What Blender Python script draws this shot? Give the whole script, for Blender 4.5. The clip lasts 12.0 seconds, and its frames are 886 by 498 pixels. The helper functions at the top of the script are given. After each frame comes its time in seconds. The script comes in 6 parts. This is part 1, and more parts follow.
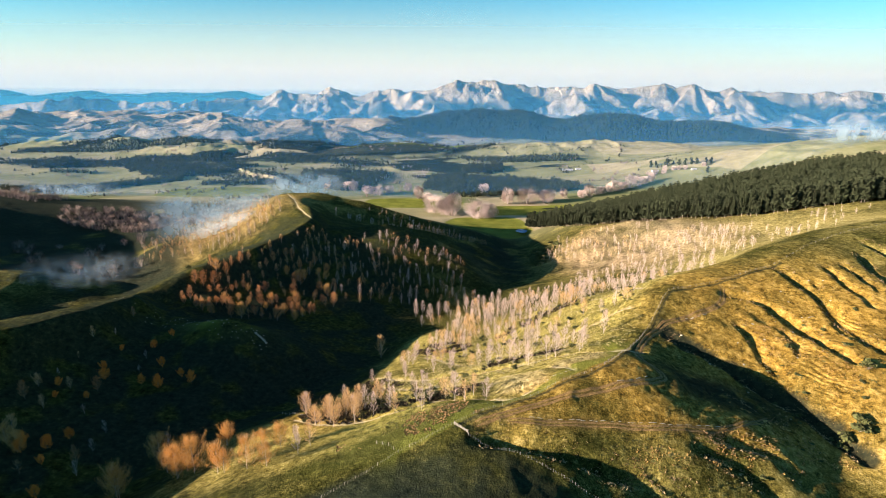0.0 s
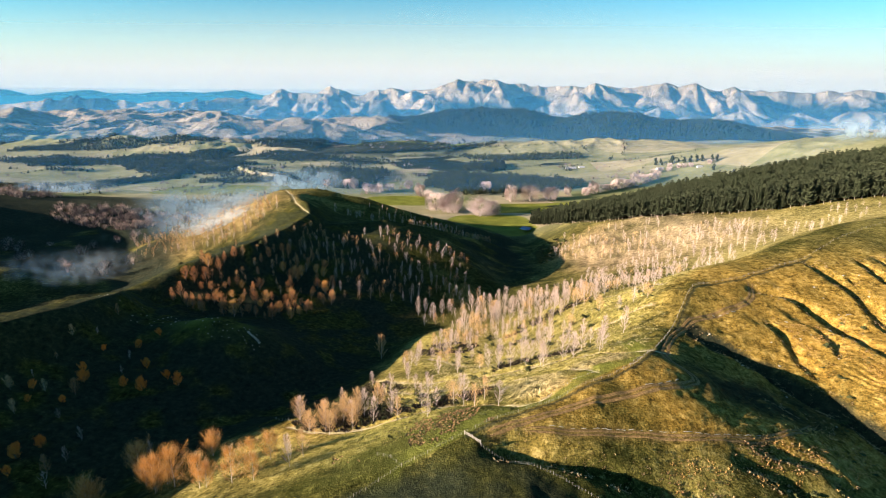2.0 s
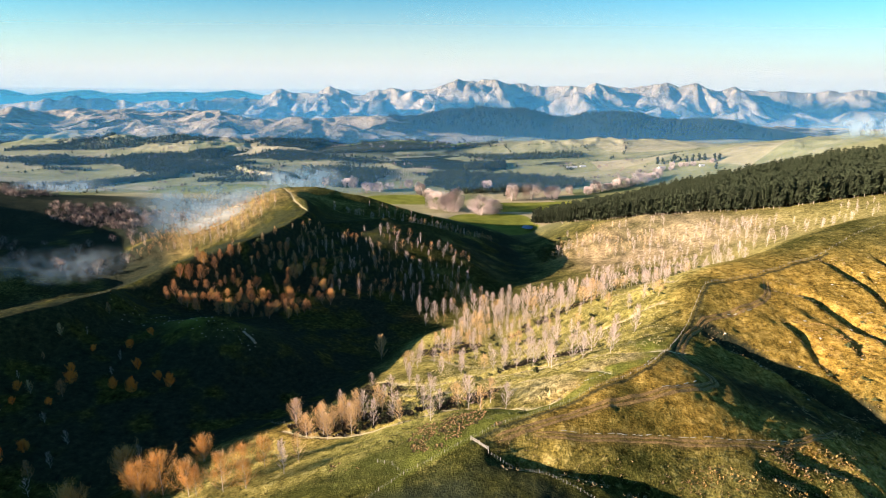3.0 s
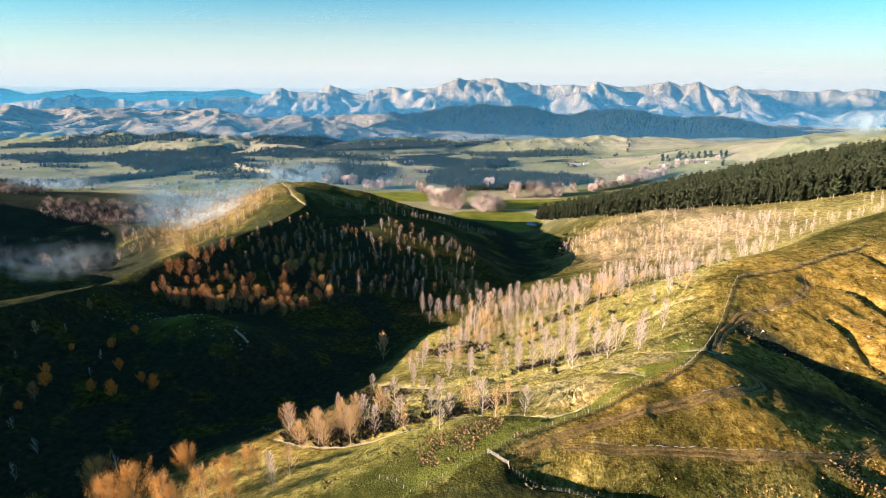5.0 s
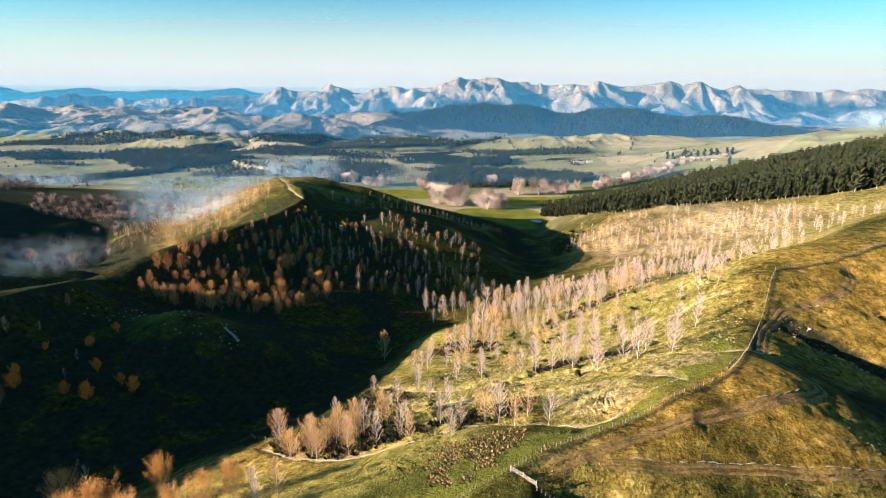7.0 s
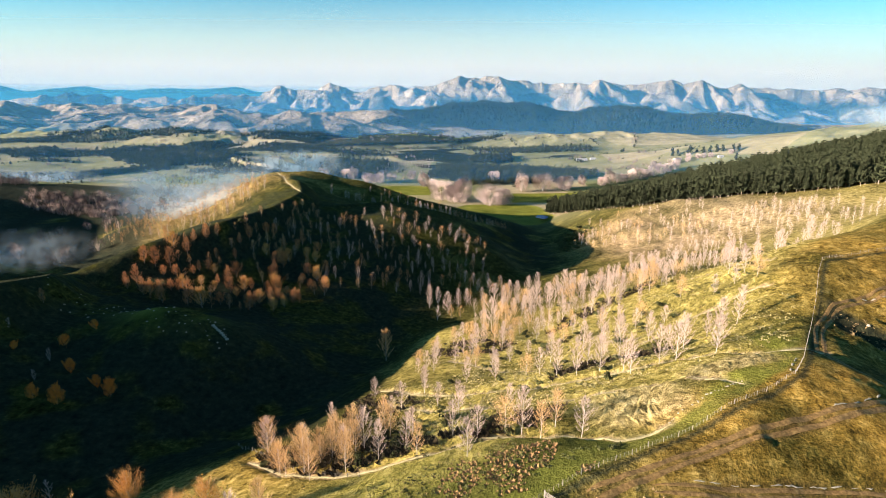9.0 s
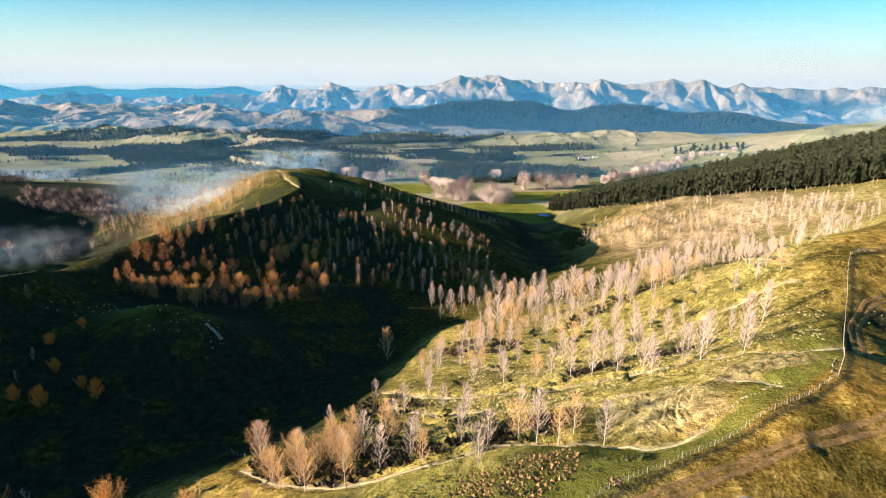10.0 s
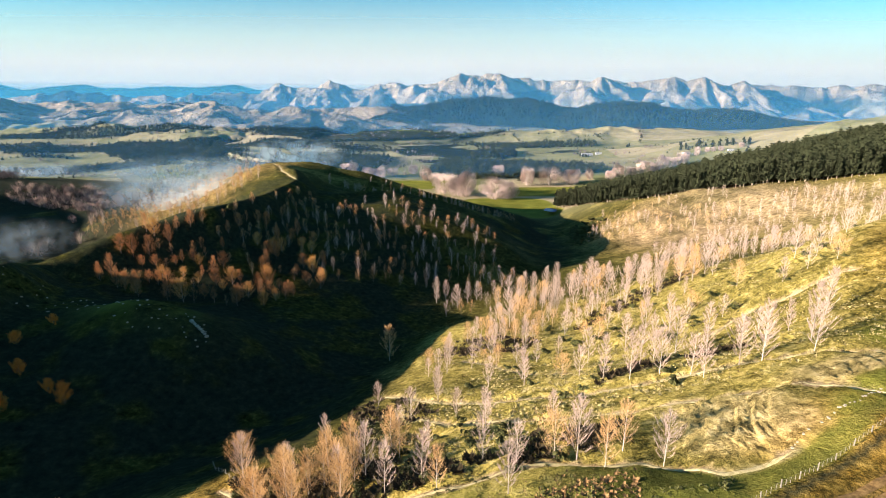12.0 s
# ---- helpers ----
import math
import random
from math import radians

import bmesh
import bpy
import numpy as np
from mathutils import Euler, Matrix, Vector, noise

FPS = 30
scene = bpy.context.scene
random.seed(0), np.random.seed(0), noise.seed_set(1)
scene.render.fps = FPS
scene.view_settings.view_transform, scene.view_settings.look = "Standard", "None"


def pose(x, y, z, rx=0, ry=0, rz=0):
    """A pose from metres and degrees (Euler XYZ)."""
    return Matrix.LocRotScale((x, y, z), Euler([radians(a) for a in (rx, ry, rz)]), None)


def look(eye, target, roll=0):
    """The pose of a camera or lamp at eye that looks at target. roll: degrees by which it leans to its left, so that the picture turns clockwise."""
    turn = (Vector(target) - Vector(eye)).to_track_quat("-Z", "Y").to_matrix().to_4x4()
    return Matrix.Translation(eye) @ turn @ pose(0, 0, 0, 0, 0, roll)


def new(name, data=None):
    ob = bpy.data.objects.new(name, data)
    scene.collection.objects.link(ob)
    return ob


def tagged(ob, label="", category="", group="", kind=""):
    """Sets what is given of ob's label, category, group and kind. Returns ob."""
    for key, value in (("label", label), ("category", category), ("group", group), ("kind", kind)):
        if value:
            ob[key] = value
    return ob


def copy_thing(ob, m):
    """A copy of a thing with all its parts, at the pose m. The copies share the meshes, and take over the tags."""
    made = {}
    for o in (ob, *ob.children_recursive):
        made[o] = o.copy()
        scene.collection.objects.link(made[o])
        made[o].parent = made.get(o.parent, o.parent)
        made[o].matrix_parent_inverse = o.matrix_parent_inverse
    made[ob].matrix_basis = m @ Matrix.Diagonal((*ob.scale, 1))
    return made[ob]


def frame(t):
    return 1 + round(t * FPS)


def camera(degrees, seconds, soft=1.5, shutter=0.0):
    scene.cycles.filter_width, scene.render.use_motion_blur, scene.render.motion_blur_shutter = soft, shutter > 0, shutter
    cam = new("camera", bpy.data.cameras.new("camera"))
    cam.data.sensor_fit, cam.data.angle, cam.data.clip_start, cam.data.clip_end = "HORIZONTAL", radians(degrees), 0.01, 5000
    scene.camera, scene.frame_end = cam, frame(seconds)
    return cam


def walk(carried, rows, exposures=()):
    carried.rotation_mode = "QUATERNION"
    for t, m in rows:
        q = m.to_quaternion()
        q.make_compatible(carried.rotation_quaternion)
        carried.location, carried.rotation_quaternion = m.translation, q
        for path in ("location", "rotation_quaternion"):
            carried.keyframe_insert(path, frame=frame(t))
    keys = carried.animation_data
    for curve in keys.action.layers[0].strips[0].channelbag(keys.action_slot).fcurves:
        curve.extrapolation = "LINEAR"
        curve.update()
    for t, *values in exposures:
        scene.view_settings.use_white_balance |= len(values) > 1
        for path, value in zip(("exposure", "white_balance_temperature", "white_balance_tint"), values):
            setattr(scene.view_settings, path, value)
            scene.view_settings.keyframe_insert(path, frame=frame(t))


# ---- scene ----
cam = camera(78.5, 12.0, soft=0.5)
PATH = [
    (0, (0.006, 0.044, 140.016), (0.0, 1.976, 139.499), 0.4),
    (0.5, (-0.69, 5.049, 137.591), (-0.697, 6.981, 137.075), 0.4),
    (1, (-1.472, 10.455, 134.966), (-1.478, 12.387, 134.449), 0.4),
    (1.5, (-2.177, 15.386, 132.545), (-2.184, 17.319, 132.029), 0.4),
    (2, (-2.94, 20.736, 129.88), (-2.947, 22.669, 129.365), 0.4),
    (2.5, (-3.671, 25.682, 127.442), (-3.678, 27.614, 126.927), 0.4),
    (3, (-4.508, 30.977, 124.804), (-4.514, 32.91, 124.291), 0.4),
    (3.2, (-4.887, 33.16, 123.748), (-4.895, 35.093, 123.234), 0.5),
    (5, (-7.846, 51.619, 114.558), (-7.853, 53.552, 114.046), 0.4),
    (5.5, (-8.65, 56.591, 112.083), (-8.656, 58.524, 111.572), 0.4),
    (6, (-9.495, 61.888, 109.43), (-9.501, 63.822, 108.919), 0.5),
    (6.5, (-10.302, 66.82, 106.959), (-10.309, 68.754, 106.449), 0.5),
    (7, (-11.192, 72.221, 104.27), (-11.199, 74.155, 103.76), 0.5),
    (7.2, (-11.534, 74.444, 103.234), (-11.54, 76.378, 102.721), 0.5),
    (9, (-14.562, 93.002, 94.18), (-14.569, 94.936, 93.67), 0.5),
    (9.5, (-15.381, 98.007, 91.755), (-15.389, 99.941, 91.245), 0.5),
    (10, (-16.281, 103.512, 89.022), (-16.289, 105.446, 88.512), 0.5),
    (10.5, (-17.102, 108.614, 86.571), (-17.11, 110.548, 86.06), 0.4),
    (11, (-17.977, 113.977, 83.88), (-17.985, 115.91, 83.369), 0.4),
    (11.5, (-18.853, 118.986, 81.42), (-18.861, 120.92, 80.908), 0.4),
    (12, (-19.768, 124.399, 78.744), (-19.776, 126.332, 78.233), 0.4),
]
walk(cam, [(t, look(eye, target, roll)) for t, eye, target, roll in PATH], [(0.0, 2.15, 7150.0, 14.5), (12.0, 2.15, 7150.0, 14.5)])

# ---- light ----
SUN_ELEVATION, SUN_FROM = radians(12.0), radians(195.0)   # low winter sun from the left of the flight
world = bpy.data.worlds.new("winter_sky")
scene.world = world
world.use_nodes = True
wn = world.node_tree
sky = wn.nodes.new("ShaderNodeTexSky")
sky.sky_type = "NISHITA"
sky.sun_disc = False
sky.sun_elevation = SUN_ELEVATION
sky.sun_rotation = radians(255.0)
sky.altitude, sky.air_density, sky.dust_density, sky.ozone_density = 300.0, 1.05, 0.5, 4.4
wn.nodes["Background"].inputs["Strength"].default_value = 0.056
hue = wn.nodes.new("ShaderNodeMix")   # the turquoise cast of the clear winter air
hue.data_type, hue.blend_type = "RGBA", "MULTIPLY"
hue.inputs[0].default_value = 1.0
hue.inputs[7].default_value = (0.52, 1.03, 0.96, 1)
wn.links.new(sky.outputs["Color"], hue.inputs[6])
wn.links.new(hue.outputs[2], wn.nodes["Background"].inputs["Color"])
sun_dir = Vector((math.cos(SUN_FROM) * math.cos(SUN_ELEVATION), math.sin(SUN_FROM) * math.cos(SUN_ELEVATION), math.sin(SUN_ELEVATION)))
sun = new("sun", bpy.data.lights.new("sun", "SUN"))
sun.data.energy, sun.data.angle, sun.data.color = 5.0, radians(0.5), (1.0, 0.89, 0.76)
sun.matrix_world = look(sun_dir * 1000, (0, 0, 0))

# ---- materials ----
def nodes_of(name):
    m = bpy.data.materials.new(name)
    m.use_nodes = True
    return m, m.node_tree, m.node_tree.nodes["Principled BSDF"]


def add(tree, kind, **sets):
    n = tree.nodes.new(kind)
    for key, value in sets.items():
        if key in n.inputs:
            n.inputs[key].default_value = value
    return n


def noise_tex(tree, scale, detail=4.0, rough=0.6, vector=None):
    n = tree.nodes.new("ShaderNodeTexNoise")
    n.inputs["Scale"].default_value, n.inputs["Detail"].default_value, n.inputs["Roughness"].default_value = scale, detail, rough
    if vector is not None:
        tree.links.new(vector, n.inputs["Vector"])
    return n.outputs["Fac"]


def ramp(tree, fac, stops):
    n = tree.nodes.new("ShaderNodeValToRGB")
    while len(n.color_ramp.elements) < len(stops):
        n.color_ramp.elements.new(0.5)
    for e, (p, c) in zip(n.color_ramp.elements, stops):
        e.position, e.color = p, (*c, 1) if len(c) == 3 else c
    tree.links.new(fac, n.inputs["Fac"])
    return n.outputs["Color"]


def mix(tree, fac, a, b, mode="MIX"):
    n = tree.nodes.new("ShaderNodeMix")
    n.data_type, n.blend_type = "RGBA", mode
    for value, sock in ((fac, n.inputs["Factor"]), (a, n.inputs["A"]), (b, n.inputs["B"])):
        sock = next(s for s in n.inputs if s.name == sock.name and s.enabled and (s.type == "RGBA" or s.name == "Factor"))
        if isinstance(value, bpy.types.NodeSocket):
            tree.links.new(value, sock)
        elif sock.type == "RGBA":
            sock.default_value = (*value, 1)
        else:
            sock.default_value = value
    return next(s for s in n.outputs if s.type == "RGBA" and s.enabled)


def maths(tree, op, a, b=0.0, clamp=False):
    n = tree.nodes.new("ShaderNodeMath")
    n.operation, n.use_clamp = op, clamp
    for value, sock in ((a, n.inputs[0]), (b, n.inputs[1])):
        if isinstance(value, bpy.types.NodeSocket):
            tree.links.new(value, sock)
        else:
            sock.default_value = value
    return n.outputs[0]


def bump(tree, shader, height, strength, distance):
    n = tree.nodes.new("ShaderNodeBump")
    n.inputs["Strength"].default_value, n.inputs["Distance"].default_value = strength, distance
    tree.links.new(height, n.inputs["Height"])
    tree.links.new(n.outputs["Normal"], shader.inputs["Normal"])


def ground_material():
    m, t, p = nodes_of("hill_pasture")
    geo = t.nodes.new("ShaderNodeNewGeometry").outputs["Position"]
    cover = t.nodes.new("ShaderNodeAttribute")
    cover.attribute_name = "cover"
    sep = t.nodes.new("ShaderNodeSeparateColor")
    t.links.new(cover.outputs["Color"], sep.inputs["Color"])
    dry, earth, far = sep.outputs["Red"], sep.outputs["Green"], sep.outputs["Blue"]
    bush = cover.outputs["Alpha"]
    broad, fine, tuft = noise_tex(t, 0.03, 5, 0.6, geo), noise_tex(t, 0.35, 6, 0.7, geo), noise_tex(t, 1.4, 4, 0.7, geo)
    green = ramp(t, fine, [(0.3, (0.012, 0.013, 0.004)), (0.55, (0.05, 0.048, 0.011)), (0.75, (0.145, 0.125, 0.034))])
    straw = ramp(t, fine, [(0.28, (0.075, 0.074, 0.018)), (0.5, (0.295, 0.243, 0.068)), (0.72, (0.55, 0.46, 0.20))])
    ochre = ramp(t, fine, [(0.28, (0.055, 0.034, 0.009)), (0.5, (0.28, 0.165, 0.034)), (0.72, (0.54, 0.35, 0.11))])
    rusty = t.nodes.new("ShaderNodeAttribute")
    rusty.attribute_name = "rusty"
    straw = mix(t, rusty.outputs["Fac"], straw, ochre)
    bleached = t.nodes.new("ShaderNodeAttribute")
    bleached.attribute_name = "bleached"
    straw = mix(t, bleached.outputs["Fac"], straw, ramp(t, fine, [(0.28, (0.11, 0.078, 0.045)), (0.5, (0.30, 0.222, 0.145)), (0.72, (0.50, 0.40, 0.29))]))
    dryness = maths(t, "ADD", dry, maths(t, "MULTIPLY", maths(t, "SUBTRACT", maths(t, "ADD", broad, maths(t, "MULTIPLY", tuft, 0.6)), 0.8), 2.2), True)
    near = mix(t, dryness, green, straw)
    # clumps of darker rank growth
    clump = ramp(t, noise_tex(t, 0.22, 6, 0.8, geo), [(0.37, (0.22, 0.21, 0.16)), (0.47, (1, 1, 1))])
    near = mix(t, 0.8, near, clump, "MULTIPLY")
    soil = ramp(t, tuft, [(0.3, (0.05, 0.031, 0.013)), (0.7, (0.15, 0.094, 0.042))])
    near = mix(t, maths(t, "MULTIPLY", earth, maths(t, "ADD", fine, 0.35), True), near, soil)
    # paddocks of the plain, each with its own grass
    cells = t.nodes.new("ShaderNodeTexVoronoi")
    cells.inputs["Scale"].default_value = 0.0046
    cells.inputs["Randomness"].default_value = 0.85
    warp = t.nodes.new("ShaderNodeMapping")
    warp.inputs["Scale"].default_value = (0.75, 1.25, 0)
    t.links.new(geo, warp.inputs["Vector"])
    t.links.new(warp.outputs["Vector"], cells.inputs["Vector"])
    pick = t.nodes.new("ShaderNodeSeparateColor")
    t.links.new(cells.outputs["Color"], pick.inputs["Color"])
    fields = ramp(t, pick.outputs["Red"], [(0.0, (0.10, 0.125, 0.048)), (0.35, (0.175, 0.172, 0.075)), (0.6, (0.26, 0.225, 0.128)), (0.85, (0.34, 0.275, 0.19)), (1.0, (0.12, 0.14, 0.052))])
    fields = mix(t, 0.6, fields, ramp(t, noise_tex(t, 0.02, 6, 0.7, geo), [(0.3, (0.6, 0.6, 0.58)), (0.6, (1, 1, 1))]), "MULTIPLY")
    hill = ramp(t, noise_tex(t, 0.006, 8, 0.65, geo), [(0.3, (0.13, 0.10, 0.07)), (0.5, (0.265, 0.21, 0.153)), (0.7, (0.38, 0.305, 0.23))])
    fields = mix(t, maths(t, "MULTIPLY", rusty.outputs["Fac"], 0.75), fields, ramp(t, noise_tex(t, 0.025, 7, 0.7, geo), [(0.3, (0.13, 0.135, 0.07)), (0.5, (0.245, 0.225, 0.14)), (0.7, (0.35, 0.31, 0.215))]))
    wide = mix(t, maths(t, "SUBTRACT", maths(t, "MULTIPLY", far, 2.0), 1.0, True), fields, hill)
    colour = mix(t, maths(t, "MULTIPLY", far, 2.0, True), near, wide)
    meadow = t.nodes.new("ShaderNodeAttribute")
    meadow.attribute_name = "meadow"
    colour = mix(t, meadow.outputs["Fac"], colour, ramp(t, broad, [(0.3, (0.088, 0.098, 0.016)), (0.7, (0.19, 0.19, 0.038))]))
    # bush colour, nearly black since it also paints the shaded ground
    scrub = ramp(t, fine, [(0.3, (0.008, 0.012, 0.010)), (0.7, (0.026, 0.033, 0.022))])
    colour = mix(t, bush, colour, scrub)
    bare = t.nodes.new("ShaderNodeAttribute")
    bare.attribute_name = "bare"
    colour = mix(t, bare.outputs["Fac"], colour, ramp(t, noise_tex(t, 0.08, 5, 0.7, geo), [(0.35, (0.10, 0.075, 0.055)), (0.65, (0.29, 0.225, 0.18))]))
    t.links.new(colour, p.inputs["Base Color"])
    p.inputs["Roughness"].default_value = 1.0
    p.inputs["Specular IOR Level"].default_value = 0.02
    # stock tracks that follow the contour, and tufts
    z = t.nodes.new("ShaderNodeSeparateXYZ")
    t.links.new(geo, z.inputs["Vector"])
    step = maths(t, "SINE", maths(t, "MULTIPLY", maths(t, "ADD", z.outputs["Z"], maths(t, "MULTIPLY", broad, 9.0)), 4.2))
    height = maths(t, "ADD", maths(t, "MULTIPLY", maths(t, "MULTIPLY", step, maths(t, "MULTIPLY", dry, maths(t, "MULTIPLY", ramp(t, noise_tex(t, 0.05, 3, 0.5, geo), [(0.48, (0, 0, 0)), (0.7, (0.7, 0.7, 0.7))]), maths(t, "DIVIDE", maths(t, "SUBTRACT", 520.0, z.outputs["Y"]), 150.0, True)))), 0.5), maths(t, "ADD", maths(t, "MULTIPLY", fine, 1.1), maths(t, "MULTIPLY", tuft, 0.45)))
    craggy = maths(t, "MULTIPLY", maths(t, "MULTIPLY", noise_tex(t, 0.02, 8, 0.68, geo), 42.0), maths(t, "SUBTRACT", maths(t, "MULTIPLY", far, 2.0), 1.0, True))
    bump(t, p, maths(t, "ADD", height, craggy), 1.0, 0.9)
    return m


def plain(name, stops, scale, rough=0.9, relief=0.3, spread=0.25, distance=0.05):
    """Mottled matt material: colour stops over a noise, with a different lightness for each object."""
    m, t, p = nodes_of(name)
    at = t.nodes.new("ShaderNodeTexCoord").outputs["Object"]
    n = noise_tex(t, scale, 5, 0.65, at)
    colour = ramp(t, n, stops)
    info = t.nodes.new("ShaderNodeObjectInfo")
    isle = t.nodes.new("ShaderNodeNewGeometry").outputs["Random Per Island"]
    vary = maths(t, "ADD", maths(t, "MULTIPLY", info.outputs["Random"], spread), maths(t, "MULTIPLY", isle, spread))
    bright = maths(t, "ADD", vary, 1.0 - spread)
    shade = t.nodes.new("ShaderNodeCombineColor")
    for k in ("Red", "Green", "Blue"):
        t.links.new(bright, shade.inputs[k])
    t.links.new(mix(t, 1.0, colour, shade.outputs["Color"], "MULTIPLY"), p.inputs["Base Color"])
    p.inputs["Roughness"].default_value = rough
    p.inputs["Specular IOR Level"].default_value = 0.2
    if relief:
        bump(t, p, n, relief, distance)
    return m


GRASS = ground_material()
PALE_BARK = plain("pale_bark", [(0.3, (0.27, 0.225, 0.20)), (0.7, (0.45, 0.385, 0.35))], 3.0)
PINK_TWIG = plain("pink_twig", [(0.3, (0.36, 0.26, 0.225)), (0.7, (0.50, 0.385, 0.335))], 3.0, relief=0)
TAN_TWIG = plain("tan_twig", [(0.3, (0.40, 0.25, 0.12)), (0.7, (0.56, 0.36, 0.19))], 3.0, relief=0)
BRONZE_TWIG = plain("bronze_twig", [(0.3, (0.26, 0.135, 0.07)), (0.7, (0.40, 0.225, 0.12))], 3.0, relief=0)
RUST_LEAF = plain("rust_leaf", [(0.3, (0.30, 0.11, 0.032)), (0.7, (0.48, 0.20, 0.065))], 1.5, relief=0)
AMBER_LEAF = plain("amber_leaf", [(0.3, (0.40, 0.18, 0.04)), (0.7, (0.62, 0.32, 0.085))], 1.5, relief=0)
ORANGE_LEAF = plain("orange_leaf", [(0.3, (0.60, 0.15, 0.022)), (0.7, (0.82, 0.27, 0.045))], 1.5, relief=0)
GOLD_LEAF = plain("gold_leaf", [(0.3, (0.40, 0.23, 0.09)), (0.7, (0.60, 0.36, 0.16))], 1.5, relief=0)
WILLOW_TWIG = plain("willow_twig", [(0.3, (0.30, 0.228, 0.21)), (0.7, (0.48, 0.372, 0.345))], 0.6, relief=0, spread=0.35)
# willow twigs darkened in colour for the shaded basin
SHADE_BROWN_TWIG = plain("shade_brown_twig", [(0.3, (0.095, 0.064, 0.058)), (0.7, (0.18, 0.125, 0.115))], 0.6, relief=0, spread=0.35)
GREY_BARK = plain("grey_bark", [(0.3, (0.16, 0.12, 0.10)), (0.7, (0.30, 0.24, 0.20))], 3.0)
NEEDLE = plain("pine_needle", [(0.3, (0.010, 0.015, 0.008)), (0.7, (0.032, 0.036, 0.015))], 0.8, relief=0, spread=0.4)
SCRUB_LEAF = plain("scrub_leaf", [(0.3, (0.03, 0.035, 0.012)), (0.7, (0.09, 0.09, 0.03))], 1.2, relief=0, spread=0.4)
TUSSOCK = plain("tussock", [(0.3, (0.10, 0.07, 0.028)), (0.7, (0.22, 0.155, 0.065))], 1.0, relief=0, spread=0.4)
TRACK_SOIL = plain("track_soil", [(0.32, (0.075, 0.042, 0.015)), (0.5, (0.155, 0.092, 0.034)), (0.68, (0.25, 0.155, 0.065))], 1.3, relief=0.9, spread=0.0, distance=0.12)
PALE_PATH = plain("pale_path", [(0.3, (0.17, 0.145, 0.065)), (0.5, (0.33, 0.28, 0.15)), (0.7, (0.46, 0.39, 0.24))], 1.1, relief=0.4, spread=0.0, distance=0.08)
STRAW_TUFT = plain("straw_tuft", [(0.3, (0.16, 0.105, 0.05)), (0.7, (0.36, 0.25, 0.13))], 1.0, relief=0, spread=0.4)
BROWN_TUFT = plain("brown_tuft", [(0.3, (0.13, 0.07, 0.03)), (0.7, (0.31, 0.185, 0.085))], 1.0, relief=0, spread=0.3)
PALE_TUFT = plain("pale_tuft", [(0.3, (0.24, 0.19, 0.07)), (0.7, (0.46, 0.38, 0.18))], 1.0, relief=0, spread=0.4)
OCHRE_TUFT = plain("ochre_tuft", [(0.3, (0.20, 0.11, 0.03)), (0.7, (0.42, 0.25, 0.09))], 1.0, relief=0, spread=0.4)
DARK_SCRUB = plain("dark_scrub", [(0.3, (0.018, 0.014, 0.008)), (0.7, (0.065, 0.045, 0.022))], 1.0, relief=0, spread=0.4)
TIMBER = plain("weathered_timber", [(0.3, (0.11, 0.095, 0.08)), (0.7, (0.25, 0.22, 0.19))], 2.0)
STONE = plain("pale_stone", [(0.3, (0.15, 0.13, 0.10)), (0.7, (0.34, 0.305, 0.245))], 2.0, relief=0.5)
WHITE_WALL = plain("white_wall", [(0.3, (0.36, 0.35, 0.33)), (0.7, (0.50, 0.49, 0.47))], 0.6, relief=0)
ROOF = plain("iron_roof", [(0.3, (0.26, 0.25, 0.25)), (0.7, (0.38, 0.36, 0.35))], 0.6, rough=0.6, relief=0)
WIRE = plain("wire", [(0.3, (0.16, 0.16, 0.15)), (0.7, (0.24, 0.24, 0.23))], 1.0, rough=0.5, relief=0)
DARK_PANE = plain("dark_pane", [(0.3, (0.03, 0.035, 0.04)), (0.7, (0.06, 0.065, 0.07))], 1.0, rough=0.15, relief=0)


def water_material():
    m, t, p = nodes_of("pond_water")
    # the blue sky's reflection is put into the base colour
    p.inputs["Base Color"].default_value = (0.012, 0.085, 0.22, 1)
    p.inputs["Roughness"].default_value = 0.3
    p.inputs["Specular IOR Level"].default_value = 0.06
    bump(t, p, noise_tex(t, 0.8, 3), 0.05, 0.1)
    return m


